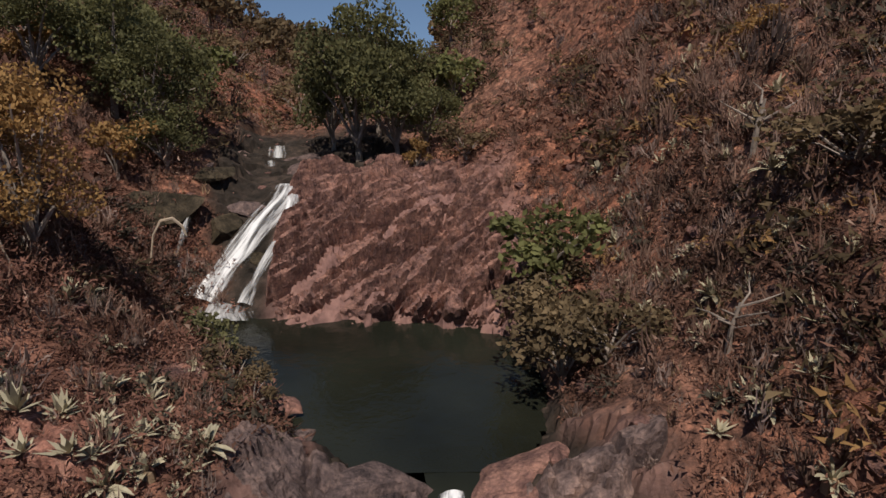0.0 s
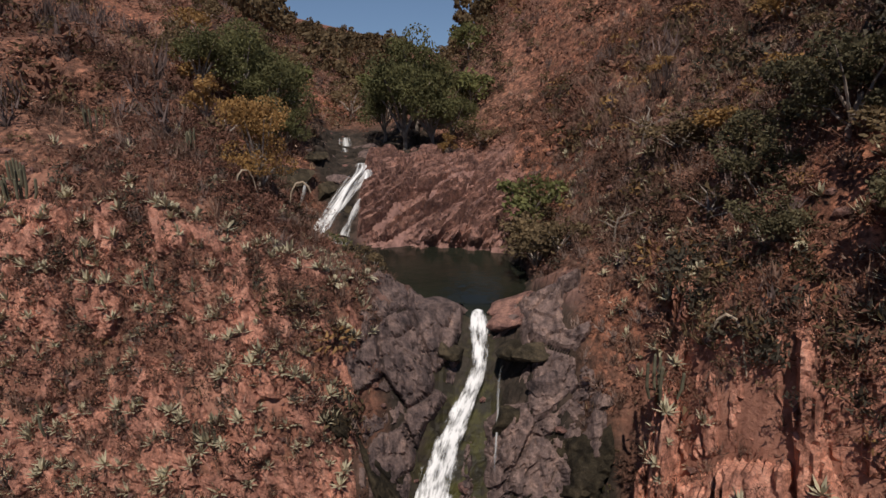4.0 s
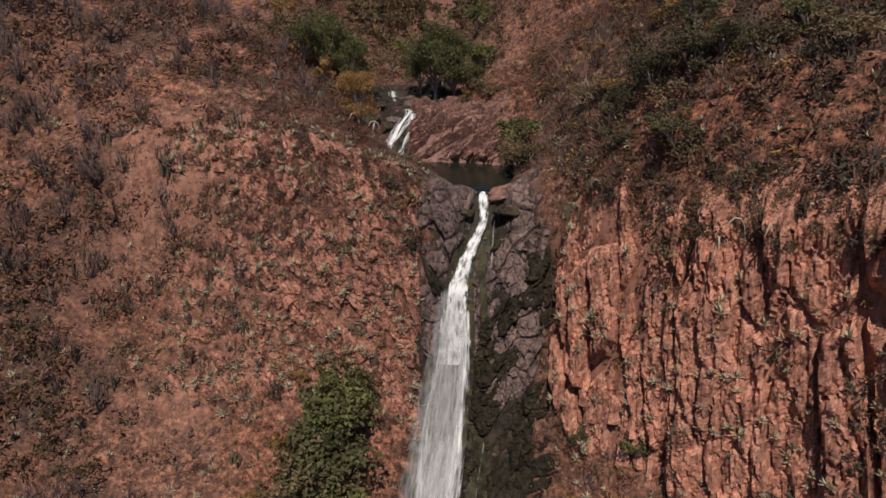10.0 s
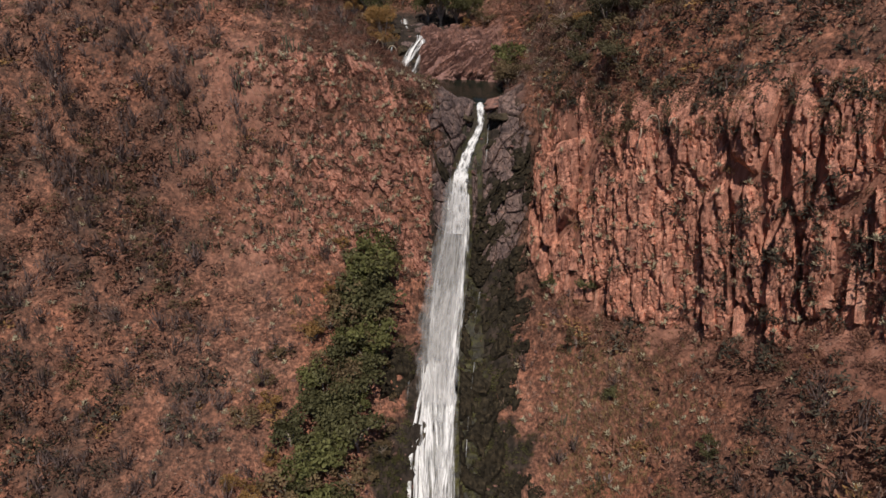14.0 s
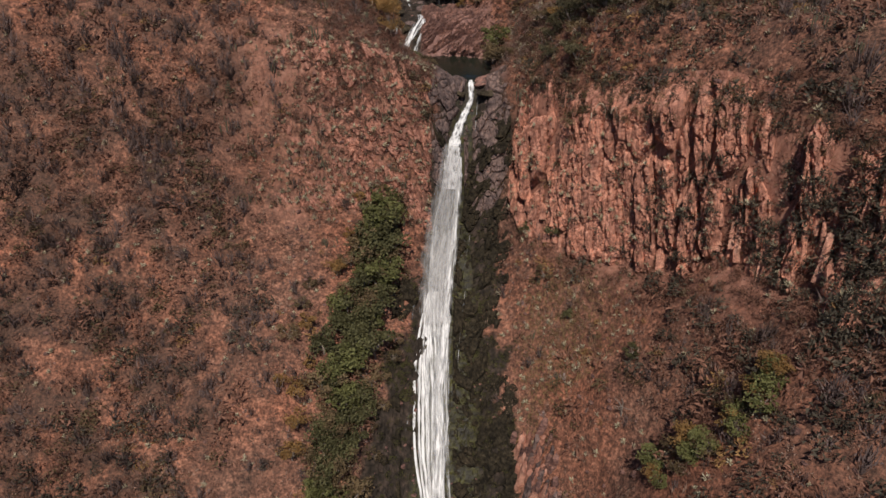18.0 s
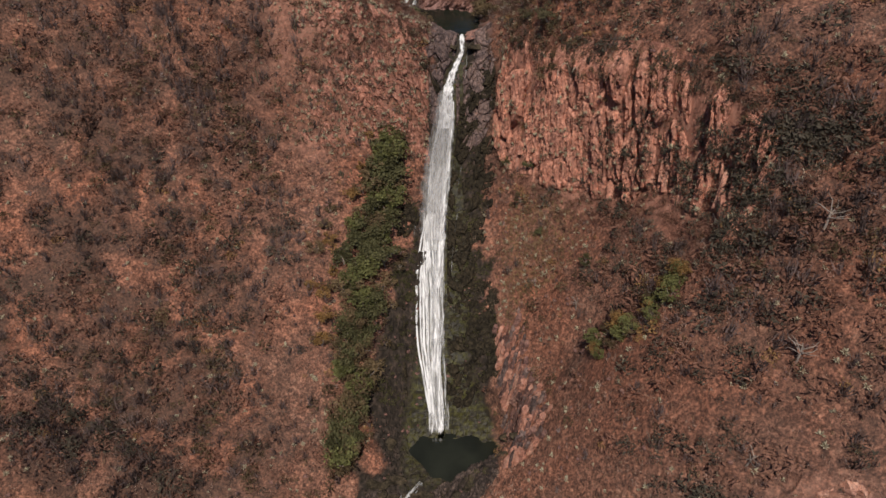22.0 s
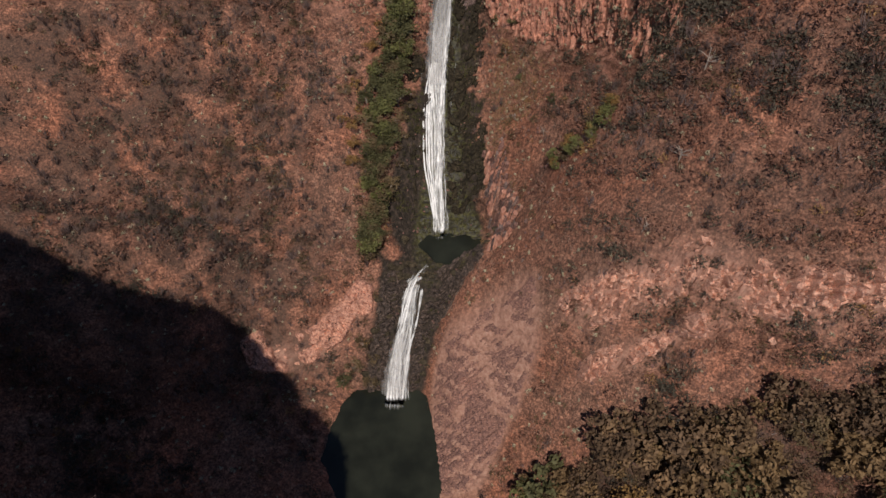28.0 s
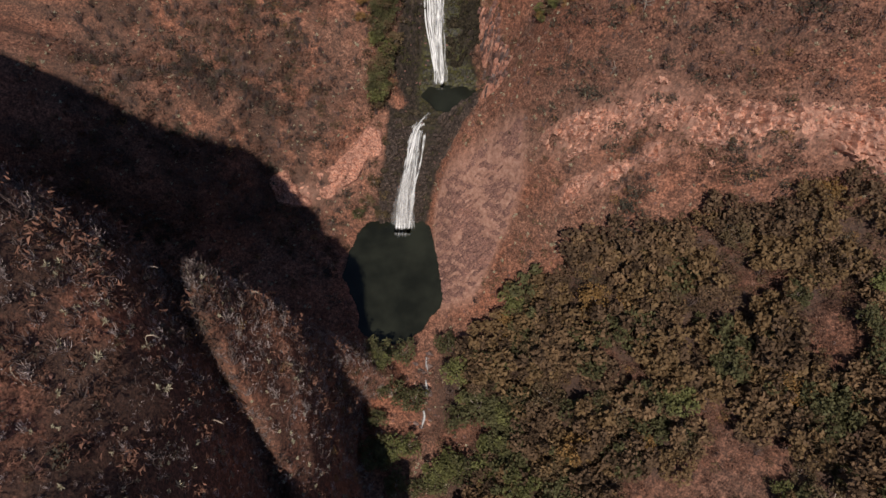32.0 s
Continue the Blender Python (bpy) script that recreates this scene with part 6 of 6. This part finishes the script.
LEFT_SIDE = OPEN * (CENTRE[:, 0] < -7) * (CENTRE[:, 1] < 12) * (CENTRE[:, 1] > -24) * (CENTRE[:, 0] > -60)
RIGHT_SIDE = OPEN * (CENTRE[:, 0] > 8) * (CENTRE[:, 1] < 24) * (CENTRE[:, 1] > -50) * (CENTRE[:, 0] < 50)
flat_left, flat_right = LEFT_FACE[8:-8].reshape(-1, 3), RIGHT_FACE[:, 8:92].reshape(-1, 3)
spots = np.concatenate([places_for(14, LEFT_SIDE * (CENTRE[:, 1] > -10) * (CENTRE[:, 0] > -30), rng), places_for(8, RIGHT_SIDE * (CENTRE[:, 1] > -16) * (CENTRE[:, 0] < 20), rng), flat_left[rng.integers(len(flat_left), size=16)]])
for p in spots:
    s = rng.uniform(0.9, 1.5)
    m = pose(p[0], p[1] - 0.1, p[2], rng.uniform(-25, 25), rng.uniform(-15, 15), rng.uniform(0, 360)) @ Matrix.Diagonal((s, s, s, 1))
    copy_thing(AGAVE[rng.integers(2)], m).matrix_world = m


def star_form(rng, leaves):
    """A rosette of narrow leaves, two triangles each, for the slopes that stay far off."""
    v, f = [], []
    for k in range(leaves):
        az, up, long = k * 2.4 + rng.uniform(-0.2, 0.2), radians(15 + 55 * (k % 3) / 2), rng.uniform(0.4, 0.6)
        d = np.array([math.cos(az) * math.cos(up), math.sin(az) * math.cos(up), math.sin(up)]) * long
        w = np.array([-math.sin(az), math.cos(az), 0]) * 0.065
        n = len(v)
        v += [d * 0.05, d * 0.45 + w, d, d * 0.45 - w]
        f += [[n, n + 1, n + 2], [n, n + 2, n + 3]]
    return np.array(v) + [0, 0, 0.1], np.array(f)


far_spots = np.concatenate([places_for(3800, 0.45 * LEFT_SIDE + 0.4 * OPEN * (CENTRE[:, 1] < 0) * (1 - FOREST) + RIGHT_SIDE, rng), flat_left[rng.integers(len(flat_left), size=1000)], flat_right[rng.integers(len(flat_right), size=520)]])
tagged(new("agave_patch", scatter_mesh("agave_patch", [star_form(rng, 14) for _ in range(4)], far_spots, rng.uniform(0.8, 1.7, len(far_spots)), agave_leaf, rng)), "many pale agave rosettes dotted over the slopes", "agave", kind="stuff")
west = flat_right[flat_right[:, 0] < 24]
bush_spots = np.concatenate([flat_left[rng.integers(len(flat_left), size=750)], west[rng.integers(len(west), size=90)], flat_right[rng.integers(len(flat_right), size=230)]])
tagged(new("cliff_scrub", scatter_mesh("cliff_scrub", TWIGS, bush_spots, rng.uniform(0.4, 1.3, len(bush_spots)), brown_scrub, rng)), "dry brown scrub rooted in the cracks of the cliffs", "scrub", kind="stuff")


top_spots = RIGHT_FACE[:, 102:128].reshape(-1, 3)
top_spots = top_spots[rng.integers(len(top_spots), size=620)]
for name, forms, spots, mat, label in (("rim_scrub", LEAFY, top_spots[:260], dark_scrub, "dark leafy scrub hanging over the rim of the cliff"), ("rim_scrub", TWIGS, top_spots[260:], olive_scrub, "olive dry scrub along the rim of the cliff")):
    tagged(new(name, scatter_mesh(name, forms, spots - [0, 0, 0.2], rng.uniform(0.6, 1.6, len(spots)), mat, rng)), label, "scrub", kind="stuff")
east = flat_right[flat_right[:, 0] > 26]
east = east[rng.integers(len(east), size=420)]
tagged(new("ledge_scrub", scatter_mesh("ledge_scrub", LEAFY, east, rng.uniform(0.6, 1.7, len(east)), dark_scrub, rng)), "dark scrub and ferns on the ledges of the cliff", "scrub", kind="stuff")


def cactus(rng):
    root = tagged(new("cactus"), "clump of upright dusty green column cacti", "cactus", "cacti")
    for k in range(rng.integers(4, 9)):
        x, y = rng.normal(size=2) * 0.16
        h = rng.uniform(0.5, 1.0)
        stem = new("stem", mesh_of("stem", *tube([(x, y, -0.1), (x * 1.25, y * 1.25, h * 0.3), (x * 1.3, y * 1.3, h * 0.94), (x * 1.3, y * 1.3, h)], (0.035, 0.045, 0.04, 0.012), 7), cactus_skin))
        stem.parent = root
    return root


CACTI = [cactus(rng) for _ in range(4)]
CACTUS_SIDE = places_for(50, LEFT_SIDE * (CENTRE[:, 0] < -12) + 0.4 * RIGHT_SIDE * (CENTRE[:, 1] < -20), rng)
for p in np.concatenate([CACTUS_SIDE, flat_left[rng.integers(len(flat_left), size=26)], flat_right[rng.integers(len(flat_right), size=8)]]):
    root = CACTI[rng.integers(4)]
    s = rng.uniform(1.1, 2.3)
    m = pose(p[0], p[1], p[2], 0, 0, rng.uniform(0, 360)) @ Matrix.Diagonal((s, s, s, 1))
    if root.name not in used_once:
        used_once.add(root.name)
        root.matrix_world = m
    else:
        copy_thing(root, m).matrix_world = m
